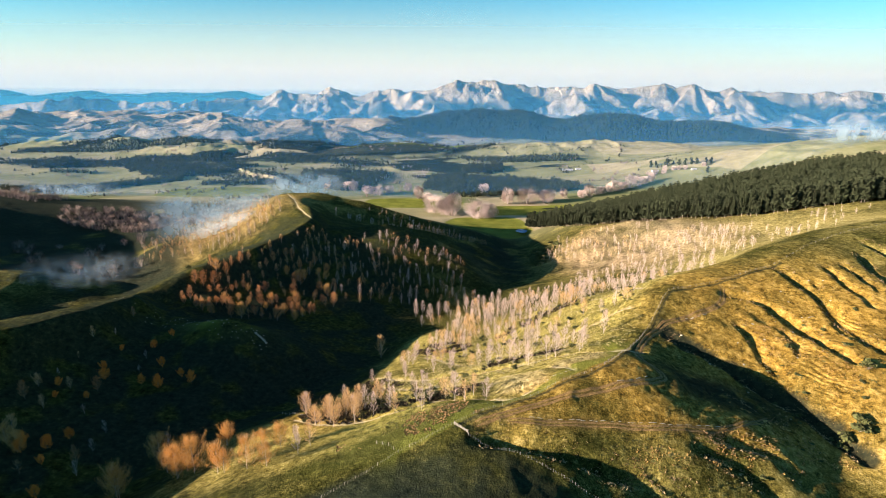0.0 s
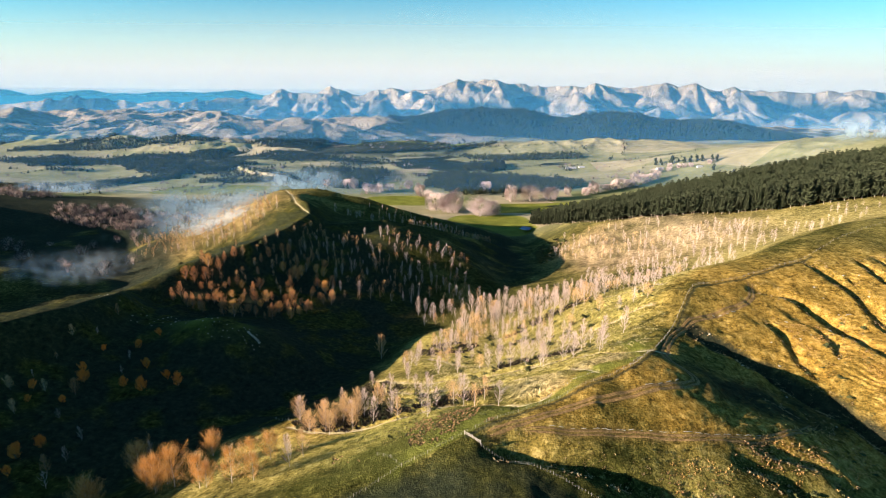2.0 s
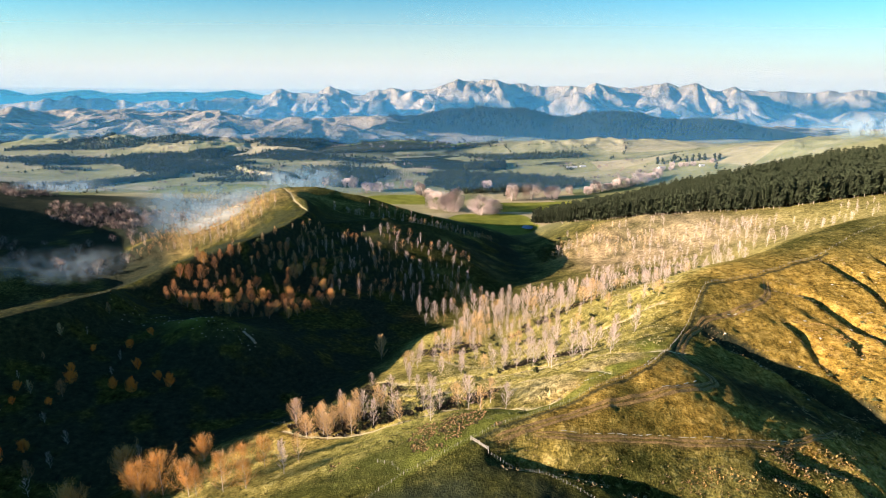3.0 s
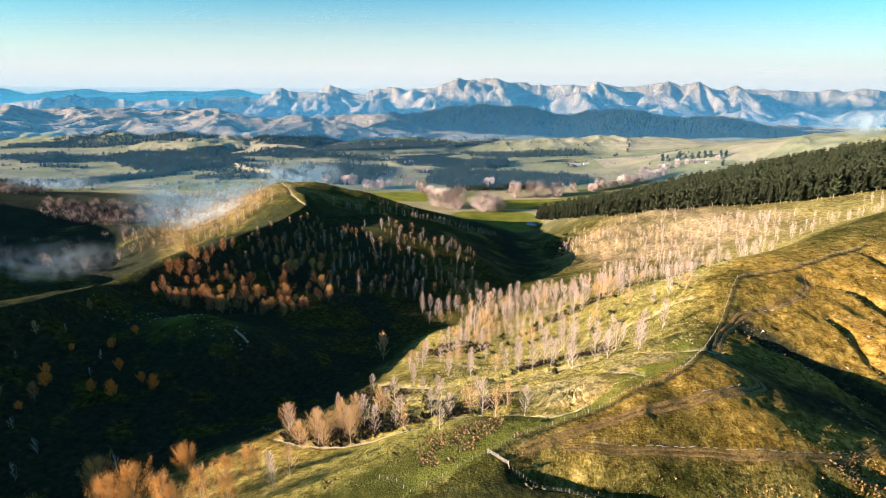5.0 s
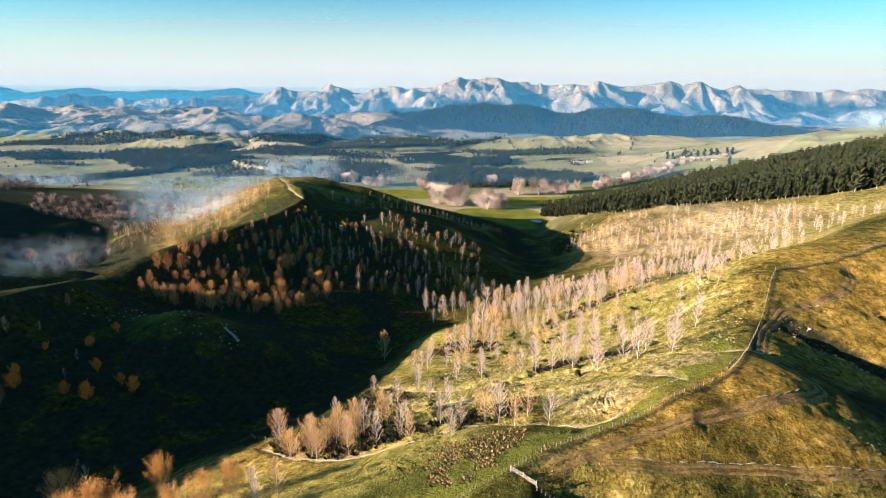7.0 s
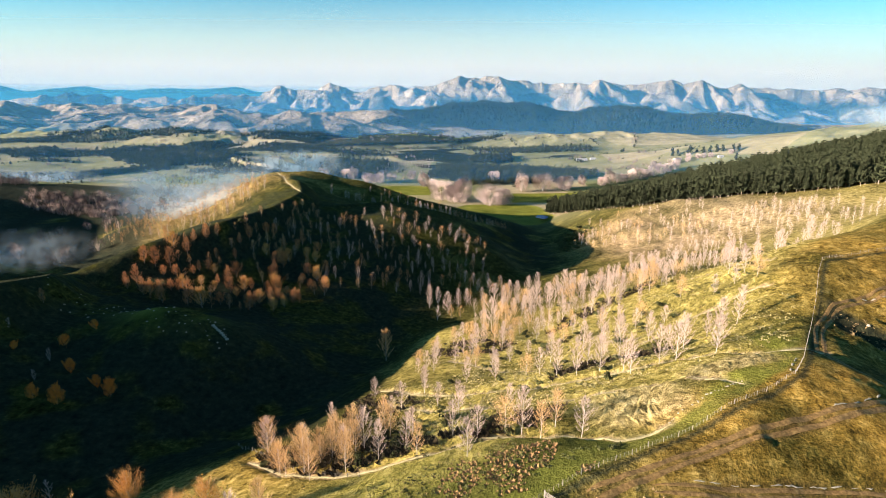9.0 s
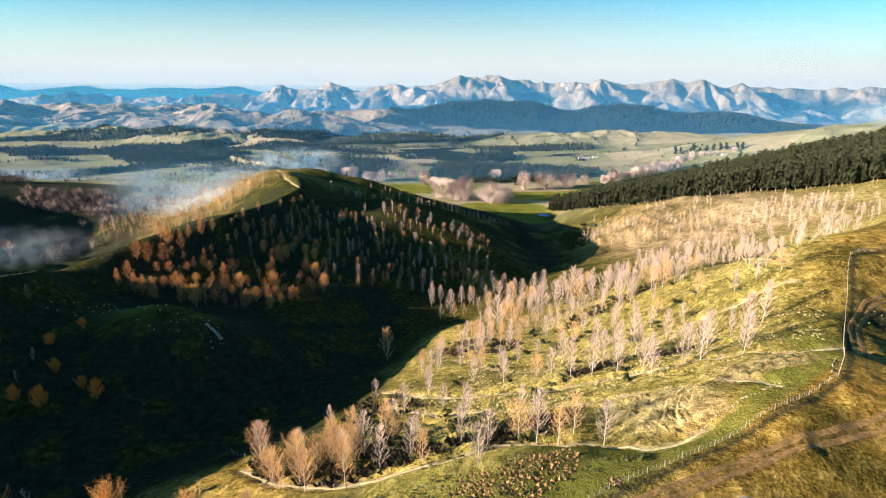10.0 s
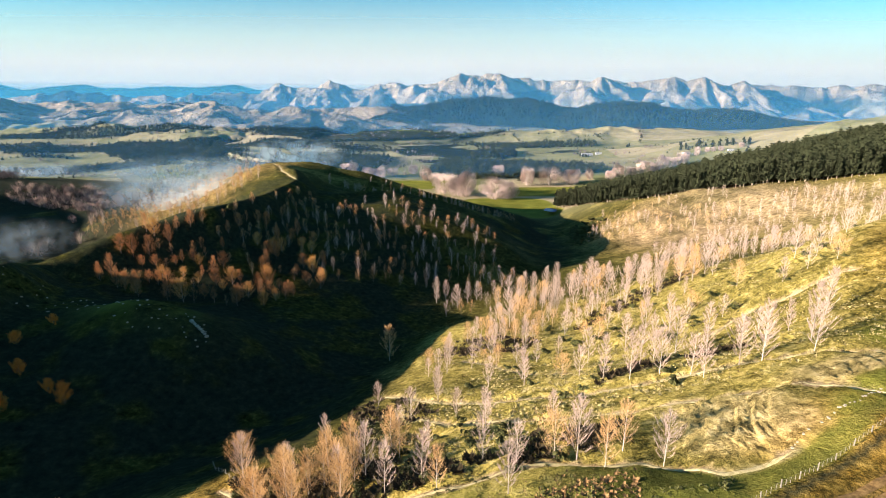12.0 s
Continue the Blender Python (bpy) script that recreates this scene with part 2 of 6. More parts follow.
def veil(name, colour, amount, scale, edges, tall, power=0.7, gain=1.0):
    """Sheet standing for mist and haze, haze tint put into its colour: partly see-through, scattering what light it
    gets. edges: the half sizes over which it thins out.
    """
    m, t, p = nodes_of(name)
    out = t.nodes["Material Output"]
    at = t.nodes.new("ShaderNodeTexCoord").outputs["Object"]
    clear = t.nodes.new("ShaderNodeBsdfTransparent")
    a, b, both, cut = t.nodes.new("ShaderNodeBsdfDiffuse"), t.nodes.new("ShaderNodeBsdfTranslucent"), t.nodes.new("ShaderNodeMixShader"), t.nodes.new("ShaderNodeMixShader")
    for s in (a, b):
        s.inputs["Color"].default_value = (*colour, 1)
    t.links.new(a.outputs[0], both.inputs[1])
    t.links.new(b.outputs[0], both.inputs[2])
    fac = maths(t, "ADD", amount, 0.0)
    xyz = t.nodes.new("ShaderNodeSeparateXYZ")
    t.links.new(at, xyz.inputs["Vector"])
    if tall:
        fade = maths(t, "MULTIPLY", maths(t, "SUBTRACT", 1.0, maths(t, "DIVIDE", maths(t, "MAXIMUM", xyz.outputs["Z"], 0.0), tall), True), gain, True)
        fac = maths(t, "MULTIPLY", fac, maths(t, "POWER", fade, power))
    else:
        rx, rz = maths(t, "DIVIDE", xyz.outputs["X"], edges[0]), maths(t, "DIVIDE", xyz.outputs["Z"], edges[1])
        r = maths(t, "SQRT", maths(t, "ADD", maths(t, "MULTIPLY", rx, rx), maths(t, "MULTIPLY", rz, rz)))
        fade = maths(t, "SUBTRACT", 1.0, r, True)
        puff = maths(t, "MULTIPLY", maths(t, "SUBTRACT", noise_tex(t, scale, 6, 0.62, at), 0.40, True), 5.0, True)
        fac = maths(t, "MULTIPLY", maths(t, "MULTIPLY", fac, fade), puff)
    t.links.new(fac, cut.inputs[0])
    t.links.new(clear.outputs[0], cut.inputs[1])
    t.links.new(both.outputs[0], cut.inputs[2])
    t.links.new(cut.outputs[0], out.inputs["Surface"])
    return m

# ---- lie of the land ----
def lattice(ix, iy, seed):
    n = (ix.astype(np.int64) * 374761393 + iy.astype(np.int64) * 668265263 + seed * 974711) & 0xFFFFFFFF
    n = ((n ^ (n >> 13)) * 1274126177) & 0xFFFFFFFF
    return ((n ^ (n >> 16)) & 0xFFFFFF) / float(0xFFFFFF)


def grain(x, y, size, seed=0):
    """Smooth noise between -1 and 1 with bumps of that size in metres."""
    u, v = np.asarray(x, float) / size, np.asarray(y, float) / size
    iu, iv = np.floor(u), np.floor(v)
    fu, fv = u - iu, v - iv
    fu, fv = fu * fu * fu * (fu * (fu * 6 - 15) + 10), fv * fv * fv * (fv * (fv * 6 - 15) + 10)
    a, b = lattice(iu, iv, seed), lattice(iu + 1, iv, seed)
    c, d = lattice(iu, iv + 1, seed), lattice(iu + 1, iv + 1, seed)
    return 2 * ((a + (b - a) * fu) * (1 - fv) + (c + (d - c) * fu) * fv) - 1


def fractal(x, y, size, octaves=4, seed=0, ridged=False):
    total, amp, norm = 0.0, 1.0, 0.0
    for k in range(octaves):
        c, s = math.cos(0.6 + 1.1 * k), math.sin(0.6 + 1.1 * k)
        n = grain(c * x + s * y + 31.7 * k, c * y - s * x - 17.3 * k, size / 2 ** k, seed + k)
        total = total + amp * ((1 - 2 * np.abs(n)) if ridged else n)
        norm += amp
        amp *= 0.5
    return total / norm


def eroded(x, y, size, octaves=6, seed=0):
    """Ridges with sharp crests and branching spurs, between 0 and 1."""
    total, amp, norm, weight = 0.0, 1.0, 0.0, 1.0
    for k in range(octaves):
        c, s = math.cos(0.4 + 1.3 * k), math.sin(0.4 + 1.3 * k)
        n = (1.1 - np.sqrt(grain(c * x + s * y + 53.1 * k, c * y - s * x - 29.7 * k, size / 2 ** k, seed + k) ** 2 + 0.012)) ** 1.6 * weight
        weight = np.clip(n * 2.2, 0, 1)
        total, norm, amp = total + amp * n, norm + amp, amp * 0.55
    return total / norm


def smooth(a, b, v):
    t = np.clip((np.asarray(v, float) - a) / (b - a), 0, 1)
    return t * t * (3 - 2 * t)


def along(line, step):
    """Points at even steps along a line of corners."""
    pts = [np.array(line[0], float)]
    for p, q in zip(line, line[1:]):
        p, q = np.array(p, float), np.array(q, float)
        n = max(1, int(np.hypot(*(q - p)[:2]) / step + 0.5))
        pts += [p + (q - p) * i / n for i in range(1, n + 1)]
    return pts


# crests, spurs, gullies and flats, each from its upper end down (x, y, height)
CREST_WEST = [(-320, 120, 45), (-270, 220, 29), (-240, 270, 19), (-220, 314, 14), (-216, 355, 7), (-240, 402, -6), (-212, 428, 4), (-172, 463, 12),
              (-158, 529, 11), (-148, 587, 15), (-162, 638, 18), (-205, 730, 13), (-244, 824, 6)]
SPUR_BACK = [(-244, 824, 6), (-191, 815, 5), (-116, 800, -6), (-60, 792, -22), (-23, 790, -33), (37, 800, -47), (75, 805, -57)]
SPUR_SHOULDER = [(-148, 587, 15), (-113, 600, 9.5), (-84, 620, 1.5), (-33, 650, -14), (32, 690, -37), (70, 712, -50)]
SPUR_FRONT = [(-115, 568, 7), (-58, 560, -4), (-22, 555, -14.5), (8, 550, -23.5), (32, 545, -33), (49, 535, -43.5)]
GULLY_SHOULDER = [(-150, 730, -6), (-100, 715, -18), (-40, 722, -38), (30, 745, -54)]
VALLEY = [(-200, 60, -8), (-172, 150, -18), (-142, 225, -25), (-100, 290, -33), (-48, 360, -41), (-5, 430, -43), (30, 500, -45), (70, 590, -51),
          (95, 690, -61), (108, 800, -67), (112, 878, -69)]
SLOPE_WEST = [(-255, 150, 14), (-201, 258, 0), (-189, 279, -3), (-158, 292, -15)]
BROW_WEST = [(-228, 266, 12), (-204, 312, 7), (-200, 345, 3)]
SPUR_SHEEP = [(-216, 352, 8), (-178, 345, 2), (-150, 341, 0), (-134, 337, -7), (-118, 333, -14), (-85, 330, -29)]
GULLY_WOOD = [(-170, 395, -14), (-130, 385, -24), (-80, 380, -35)]
FACE_WOOD = [(-120, 480, -8), (-80, 490, -20), (-35, 490, -36)]
CREST_FENCE = [(-40, -60, 24), (-20, 60, 23), (-15, 120, 22), (-14, 166, 21), (4, 175, 26), (22, 184, 28.5), (43, 194, 31.5), (69, 211, 33.5), (80, 222, 32), (85, 230, 30),
               (97, 247, 31), (125, 288, 40), (155, 315, 42), (187, 340, 44), (215, 352, 49), (260, 375, 54), (330, 400, 57), (450, 430, 66)]
FOOT_EAST = [(-150, 110, -3), (-113, 176, -8), (-81, 229, -9), (-72, 240, -10), (-64, 258, -14), (-54, 280, -18.5), (-39, 315, -24.5), (-22, 365, -29), (-20, 387, -33)]
SLOPE_EAST = [(-60, 160, 10), (-48, 186, 8), (0, 211, 17), (22, 206, 22)]
SLOPE_MID = [(38, 229, 20), (8, 232, 12), (-20, 240, 1)]
SLOPE_UPPER = [(70, 275, 13), (44, 271, 7), (0, 300, -11)]
SLOPE_FAR = [(183, 373, 23), (129, 375, 11), (80, 394, -7), (39, 345, -13), (10, 400, -32)]
GULLY_EAST = [(200, 430, 9), (150, 440, 0), (100, 480, -24), (60, 520, -42)]
CREST_HEAD = [(330, 430, 50), (312, 481, 27), (297, 520, 16), (289, 567, 14), (256, 607, 4), (236, 681, -4), (194, 707, -20), (146, 737, -49), (118, 745, -62)]
SLOPE_HEAD = [(250, 520, 2), (215, 586, -15), (160, 600, -36), (110, 620, -50)]
PINE_HILL = [(143, 905, -64), (210, 770, -26), (300, 640, 10), (332, 862, -12), (449, 772, 32), (525, 784, 42), (590, 903, 44), (760, 860, 55)]
PINE_BACK = [(220, 1000, -64), (300, 1060, -55), (500, 1150, -42), (720, 1200, -25)]
FACE_SOUTH = [(242, 312, 48), (218, 314, 48), (200, 306, 45), (150, 277, 36), (116, 261, 30)]
SPUR_RILLS = [(219, 272, 40), (204, 268, 35), (185, 259, 28), (163, 250, 25), (140, 252, 26)]
SPUR_SOUTH = [(190, 241, 28), (174, 226, 25), (172, 212, 18), (170, 204, 12)]
GULLY_SOUTH = [(108, 243, 26), (128, 238, 22), (143, 234, 17), (151, 218, 12), (157, 200, 8), (156, 186, 7), (150, 172, 4)]
KNOB = [(89, 206, 31), (103, 214, 25.5), (112, 223, 22.5), (114, 205, 21), (138, 200, 13), (147, 203, 11.5)]
SPUR_NEAR = [(35, 178, 26), (61, 177, 22), (82, 172, 20), (102, 180, 20), (122, 179, 16), (135, 175, 9)]
GULLY_NEAR = [(40, 160, 20), (60, 161, 16), (74, 158, 12), (88, 150, 7), (110, 140, 1)]
SPUR_LOW = [(74, 167, 17), (86, 165, 16), (109, 171, 14)]
PADDOCK = [(-6, 156, 21), (19, 156, 23), (30, 120, 20), (60, 90, 12)]
EAST_SPUR = [(235, 240, 30), (206, 207, 22), (188, 184, 17), (178, 150, 8)]
EAST_BASIN = [(150, 160, 1), (150, 120, -6), (245, 270, 40), (265, 330, 49), (300, 250, 32), (300, 120, 0), (150, 50, -12)]
WEST_BASIN = [(-330, 330, -22), (-320, 420, -36), (-300, 490, -42), (-340, 570, -46), (-390, 660, -48)]
FACE_MIST = [(-200, 560, -6), (-250, 620, -16), (-328, 727, -27), (-300, 780, -12)]
TOE_MIST = [(-413, 736, -49), (-370, 640, -40), (-320, 580, -40)]
# unseen ridge in the west, placed to shade the basin
RIDGE_UNSEEN = [(-480, 180, 40), (-540, 290, 36), (-650, 450, 32), (-760, 620, 24), (-890, 800, 6), (-1010, 950, -10)]
KNOLL_WEST = [(-440, 520, -25), (-410, 500, -23), (-392, 472, -32), (-369, 430, -38), (-420, 440, -26), (-500, 470, -22), (-430, 280, 0)]
HILL_RIGHT = [(600, 1500, -12), (700, 1450, 4), (830, 1370, 42), (930, 1300, 64), (1080, 1280, 70), (1300, 1250, 74)]
HILL_PASTURE = [(250, 2100, -14), (400, 2120, 16), (580, 2160, 14), (760, 2140, 4), (950, 2120, -4)]
HILL_FIELD = [(-420, 2150, -25), (-200, 2150, 4), (-20, 2120, -8)]
FLATS = [(-560, 877, -62), (-560, 620, -50), (-650, 760, -54), (-415, 736, -52), (-280, 930, -60), (-100, 960, -64), (20, 940, -67), (80, 1113, -66), (-300, 1100, -64),
         (-600, 1170, -68), (-700, 1080, -50), (-860, 1080, -44), (-520, 1040, -58), (-780, 1160, -66), (-940, 1330, -76), (20, 1320, -66), (300, 1300, -56), (360, 1757, -48), (661, 1658, -14), (705, 2166, -5),
         (0, 1800, -52), (-600, 1700, -58), (-1300, 1500, -62), (-1300, 2100, -52), (0, 2200, -30), (-600, 2300, -45), (1500, 2100, 40), (850, 1080, 20), (560, 1900, -38), (100, 2000, -45), (700, 1850, -28)]
FORMS = [CREST_WEST, SPUR_BACK, SPUR_SHOULDER, SPUR_FRONT, GULLY_SHOULDER, VALLEY, SLOPE_WEST, SPUR_SHEEP, GULLY_WOOD, FACE_WOOD, CREST_FENCE, FOOT_EAST, SLOPE_EAST,
         SLOPE_MID, SLOPE_UPPER, SLOPE_FAR, GULLY_EAST, CREST_HEAD, SLOPE_HEAD, PINE_HILL, PINE_BACK, FACE_SOUTH, SPUR_RILLS, SPUR_SOUTH, GULLY_SOUTH, KNOB,
         SPUR_NEAR, GULLY_NEAR, SPUR_LOW, BROW_WEST, TOE_MIST, PADDOCK, EAST_SPUR, EAST_BASIN, WEST_BASIN, FACE_MIST, KNOLL_WEST, RIDGE_UNSEEN]
WIDE_FORMS = [HILL_RIGHT, HILL_PASTURE, HILL_FIELD]
SOFT = 12.0
nodes = np.array([p for line in FORMS for p in along(line, 26)] + [p for line in WIDE_FORMS for p in along(line, 110)] + [np.array(p, float) for p in FLATS])
_, keep = np.unique(np.round(nodes[:, :2] / 6), axis=0, return_index=True)
nodes = nodes[np.sort(keep)]
gap = np.sqrt(((nodes[:, None, :2] - nodes[None, :, :2]) ** 2).sum(-1) + SOFT ** 2)
form_count = len(nodes)
system = np.zeros((form_count + 1, form_count + 1))
system[:form_count, :form_count] = -gap + np.eye(form_count) * 2.0
system[:form_count, form_count] = system[form_count, :form_count] = 1
weights = np.linalg.solve(system, np.append(nodes[:, 2], 0))


def base_height(x, y):
    out = np.full(x.shape, weights[form_count])
    for (nx, ny, _), w in zip(nodes, weights):
        out -= w * np.sqrt((x - nx) ** 2 + (y - ny) ** 2 + SOFT ** 2)
    return out


def off_line(x, y, line):
    """Distance from a line in plan, the share of the way along it, and the side."""
    best, share, side = np.full(x.shape, 1e9), np.zeros(x.shape), np.zeros(x.shape)
    pts = [np.array(p[:2], float) for p in line]
    lengths = [np.hypot(*(q - p)) for p, q in zip(pts, pts[1:])]
    run, whole = 0.0, sum(lengths)
    for p, q, length in zip(pts, pts[1:], lengths):
        d = (q - p) / length
        s = np.clip((x - p[0]) * d[0] + (y - p[1]) * d[1], 0, length)
        ex, ey = x - p[0] - s * d[0], y - p[1] - s * d[1]
        dist = np.hypot(ex, ey)
        near = dist < best
        best = np.where(near, dist, best)
        share = np.where(near, (run + s) / whole, share)
        side = np.where(near, np.sign(d[0] * ey - d[1] * ex), side)
        run += length
    return best, share, side


# water-worn gullies on the faces: plan line, half width, depth
# on the southern face
GULLIES = [([(202, 314), (202.5, 297), (206, 272), (206, 247), (207, 235)], 3.6, 4.2),
           ([(226, 313), (226, 300), (225, 286), (227, 270)], 3.2, 3.2),
           ([(157, 289), (177, 278), (186, 261), (184, 241), (188, 229)], 3.8, 4.2),
           ([(154, 266), (156.5, 255), (155, 241), (157, 232)], 3.0, 2.8),
           ([(112, 257), (117, 250), (129, 243.5), (144, 230), (154, 215), (163, 201), (166, 184)], 5.0, 4.0),
           ([(202, 264), (201, 250), (203, 240)], 2.6, 2.4),
           ([(210, 295), (208, 279)], 2.2, 2.0),
           ([(240, 318), (239, 300), (236, 280)], 2.6, 2.4),
           ([(264, 333), (252.5, 307), (249, 288)], 3.6, 3.6),
           ([(278, 352), (281, 333), (284, 310)], 4.0, 3.6),
           ([(174, 262), (174, 248), (170, 238)], 2.4, 2.0)]
# about the knob and the upper face
GULLIES += [([(12, 171), (18, 172), (34, 169.5), (52, 166.5), (65, 162), (74, 153)], 5, 5.0),
           ([(104, 181), (111, 180.5), (123, 178.5), (131, 169)], 3.6, 2.8),
           ([(92, 176), (104, 172), (118, 160)], 4, 2.6),
           ([(70, 166), (78, 160), (90, 158)], 3.0, 2.0),
           ([(122, 215), (133, 209), (146, 203)], 3.0, 1.8)]
# vehicle tracks benched into the slope
TRACK_UP = [(12, 176.5), (18.4, 179), (39, 187), (45, 189.5), (66, 195.5), (85.3, 201.5), (93, 206.5), (92.5, 212.5), (87.5, 220), (88.5, 228), (92.5, 236), (100.2, 248), (113.5, 261), (131, 267.5), (146, 274.5), (153, 281), (157.5, 292)]
TRACK_LOW = [(24, 178), (37, 178), (58, 180), (79, 180), (104, 183.6), (118.5, 190), (130, 197), (142, 205.5)]
BENCH = [(92, 232), (73, 231), (67, 237), (58, 239), (49, 244), (40, 246), (30, 248), (18, 249), (-8, 262), (-40, 290)]
BENCH_TOP = [(56, 208), (53, 215), (47, 220), (38, 224), (26, 227), (8, 232), (-14, 246), (-36, 270)]
BENCH_LOW = [(36, 199.5), (30, 198), (24, 197), (20, 201), (15, 207), (8, 209), (-1, 212), (-18, 209), (-40, 210), (-58, 218), (-72, 232)]
SLOPE_TRACK = [(103, 280), (86, 285), (74, 287), (42, 270), (10, 284), (-12, 320)]
HIGH_TRACK = [(118, 305), (112, 329), (100, 350), (73, 363), (53, 374)]
FENCE_MAIN = [(-46, 141), (-39, 148), (-26, 159), (-16, 168.5), (4, 177.5), (19, 184.5), (34.3, 192.3), (48.7, 198.8), (55, 201.5), (68, 209.2), (77.3, 220.3), (87.5, 234.3), (98, 248.5), (108, 262.5), (119, 279), (124.5, 286), (135, 290.5), (156, 297), (178, 307), (205, 320)]
# fence shadow and rank grass, painted as one dark line
FENCE_SHADE_GRASS = [(x + 0.8, y - 1.3) for x, y in FENCE_MAIN[4:]]
BLUFF = [(-760, 1700), (-711, 1676), (-621, 1621), (-560, 1545), (-492, 1483), (-430, 1450)]
SPUR_TRACK = [(-239, 812), (-215, 760), (-178, 650), (-160, 610), (-148, 590)]


# the ranges on the horizon: crest heights from west to east at their distance
RANGE_MAIN = [(-4400, 110), (-3700, 125), (-3420, 160), (-3130, 184), (-2930, 168), (-2700, 150), (-1725, 181), (-1508, 196), (-1393, 247), (-1290, 221), (-1178, 242), (-1097, 226), (-970, 278), (-899, 260), (-824, 231), (-652, 225), (-565, 248), (-445, 281), (-349, 254), (-263, 264), (-201, 260), (-91, 290), (-5, 298), (89, 344), (151, 328), (227, 349), (356, 341), (417, 346), (546, 329), (656, 316), (782, 289), (909, 304), (1038, 309), (1124, 296), (1219, 306), (1439, 294), (1588, 281), (1799, 310), (1931, 278), (2013, 304), (2146, 275), (2335, 281), (2595, 265), (2938, 262), (3316, 278), (3702, 272), (4500, 272)]
RANGE_WEST = [(-4700, 270), (-3939, 228), (-3747, 186), (-3538, 204), (-3153, 231), (-3047, 208), (-2778, 200), (-2550, 216), (-2394, 223), (-2191, 213), (-2010, 219), (-1854, 240), (-1702, 200), (-1300, 170)]


def wood_hill(x, y):
    """The wooded hills behind the pasture: their share of the full height."""
    return 0.92 * np.exp(-np.abs((x - 250) / 400) ** 2.6 - ((y - 2720) / 210) ** 2), 0.90 * np.exp(-np.abs((x - 790) / 290) ** 2.2 - ((y - 2660) / 210) ** 2), 0.62 * np.exp(-((x - 1220) / 330) ** 2 - ((y - 2560) / 190) ** 2)


def sow(seed, count, near, far, west, east, low, high, lean, gap):
    """Hilltops strewn over a stretch of country: place, height, radius, number of spurs and their turn."""
    r, tops = random.Random(seed), []
    for _ in range(count * 12):
        y = r.uniform(near, far)
        x = r.uniform(west, east) * y
        h = r.uniform(low, high)
        if all((x - t[0]) ** 2 + (2 * (y - t[1])) ** 2 > (gap * h) ** 2 for t in tops):
            tops.append((x, y, h, h * r.uniform(*lean), r.randrange(3, 6), r.uniform(0, 6.283)))
        if len(tops) == count:
            break
    return tops


def mounds(x, y, tops, sharp, wob, seed):
    """Overlapping spurred hills: their height over the country round them, and the share of the height of the hill that carries a place."""
    px, py = x + wob * fractal(x, y, 4 * wob, 4, seed), y + wob * fractal(x, y, 4 * wob, 4, seed + 20)
    up, share = np.zeros(x.shape), np.zeros(x.shape)
    for cx, cy, h, r, spurs, turn in tops:
        dx, dy = px - cx, py - cy
        at = (np.abs(dx) < 1.5 * r) & (np.abs(dy) < 1.5 * r)
        if not at.any():
            continue
        w = np.arctan2(dy[at], dx[at])
        d = np.hypot(dx[at], dy[at]) / r * (1 + 0.26 * np.sin(spurs * w + turn) + 0.13 * np.sin((2 * spurs + 1) * w + 2 * turn))
        part_up = np.clip(1 - np.sqrt(d * d + sharp) + 0.5 * sharp, 0, 1)
        up[at], share[at] = np.maximum(up[at], h * part_up), np.maximum(share[at], part_up)
    return up, share


LOW_HILLS = sow(5, 45, 1980, 2350, -0.98, -0.30, 26, 50, (3.6, 5.4), 3.6) + sow(6, 90, 2350, 3700, -0.95, -0.15, 42, 85, (3.4, 5.0), 3.0)
MOUNTAINS = sow(8, 46, 4150, 4650, -0.62, 1.0, 110, 235, (1.7, 2.5), 1.6) + sow(9, 60, 3500, 4250, -0.9, 1.0, 60, 130, (2.0, 3.0), 2.4)
SUMMITS = [(b[0], 4640 + 37 * (k * 7 % 5), b[1] + 45, 1.5 * b[1] + 60, 3 + k % 3, 1.7 * k) for k, (a, b, c) in enumerate(zip(RANGE_MAIN, RANGE_MAIN[1:], RANGE_MAIN[2:])) if b[1] > a[1] and b[1] > c[1]]


def broken(x, y):
    """The branching spurs of the country before the ranges: 1 on a crest, 0 in a gully."""
    return eroded(x + 0.2 * y + 70 * fractal(x, y, 330, 3, 46), 0.72 * y + 70 * fractal(x, y, 330, 3, 48), 500, 5, 41)


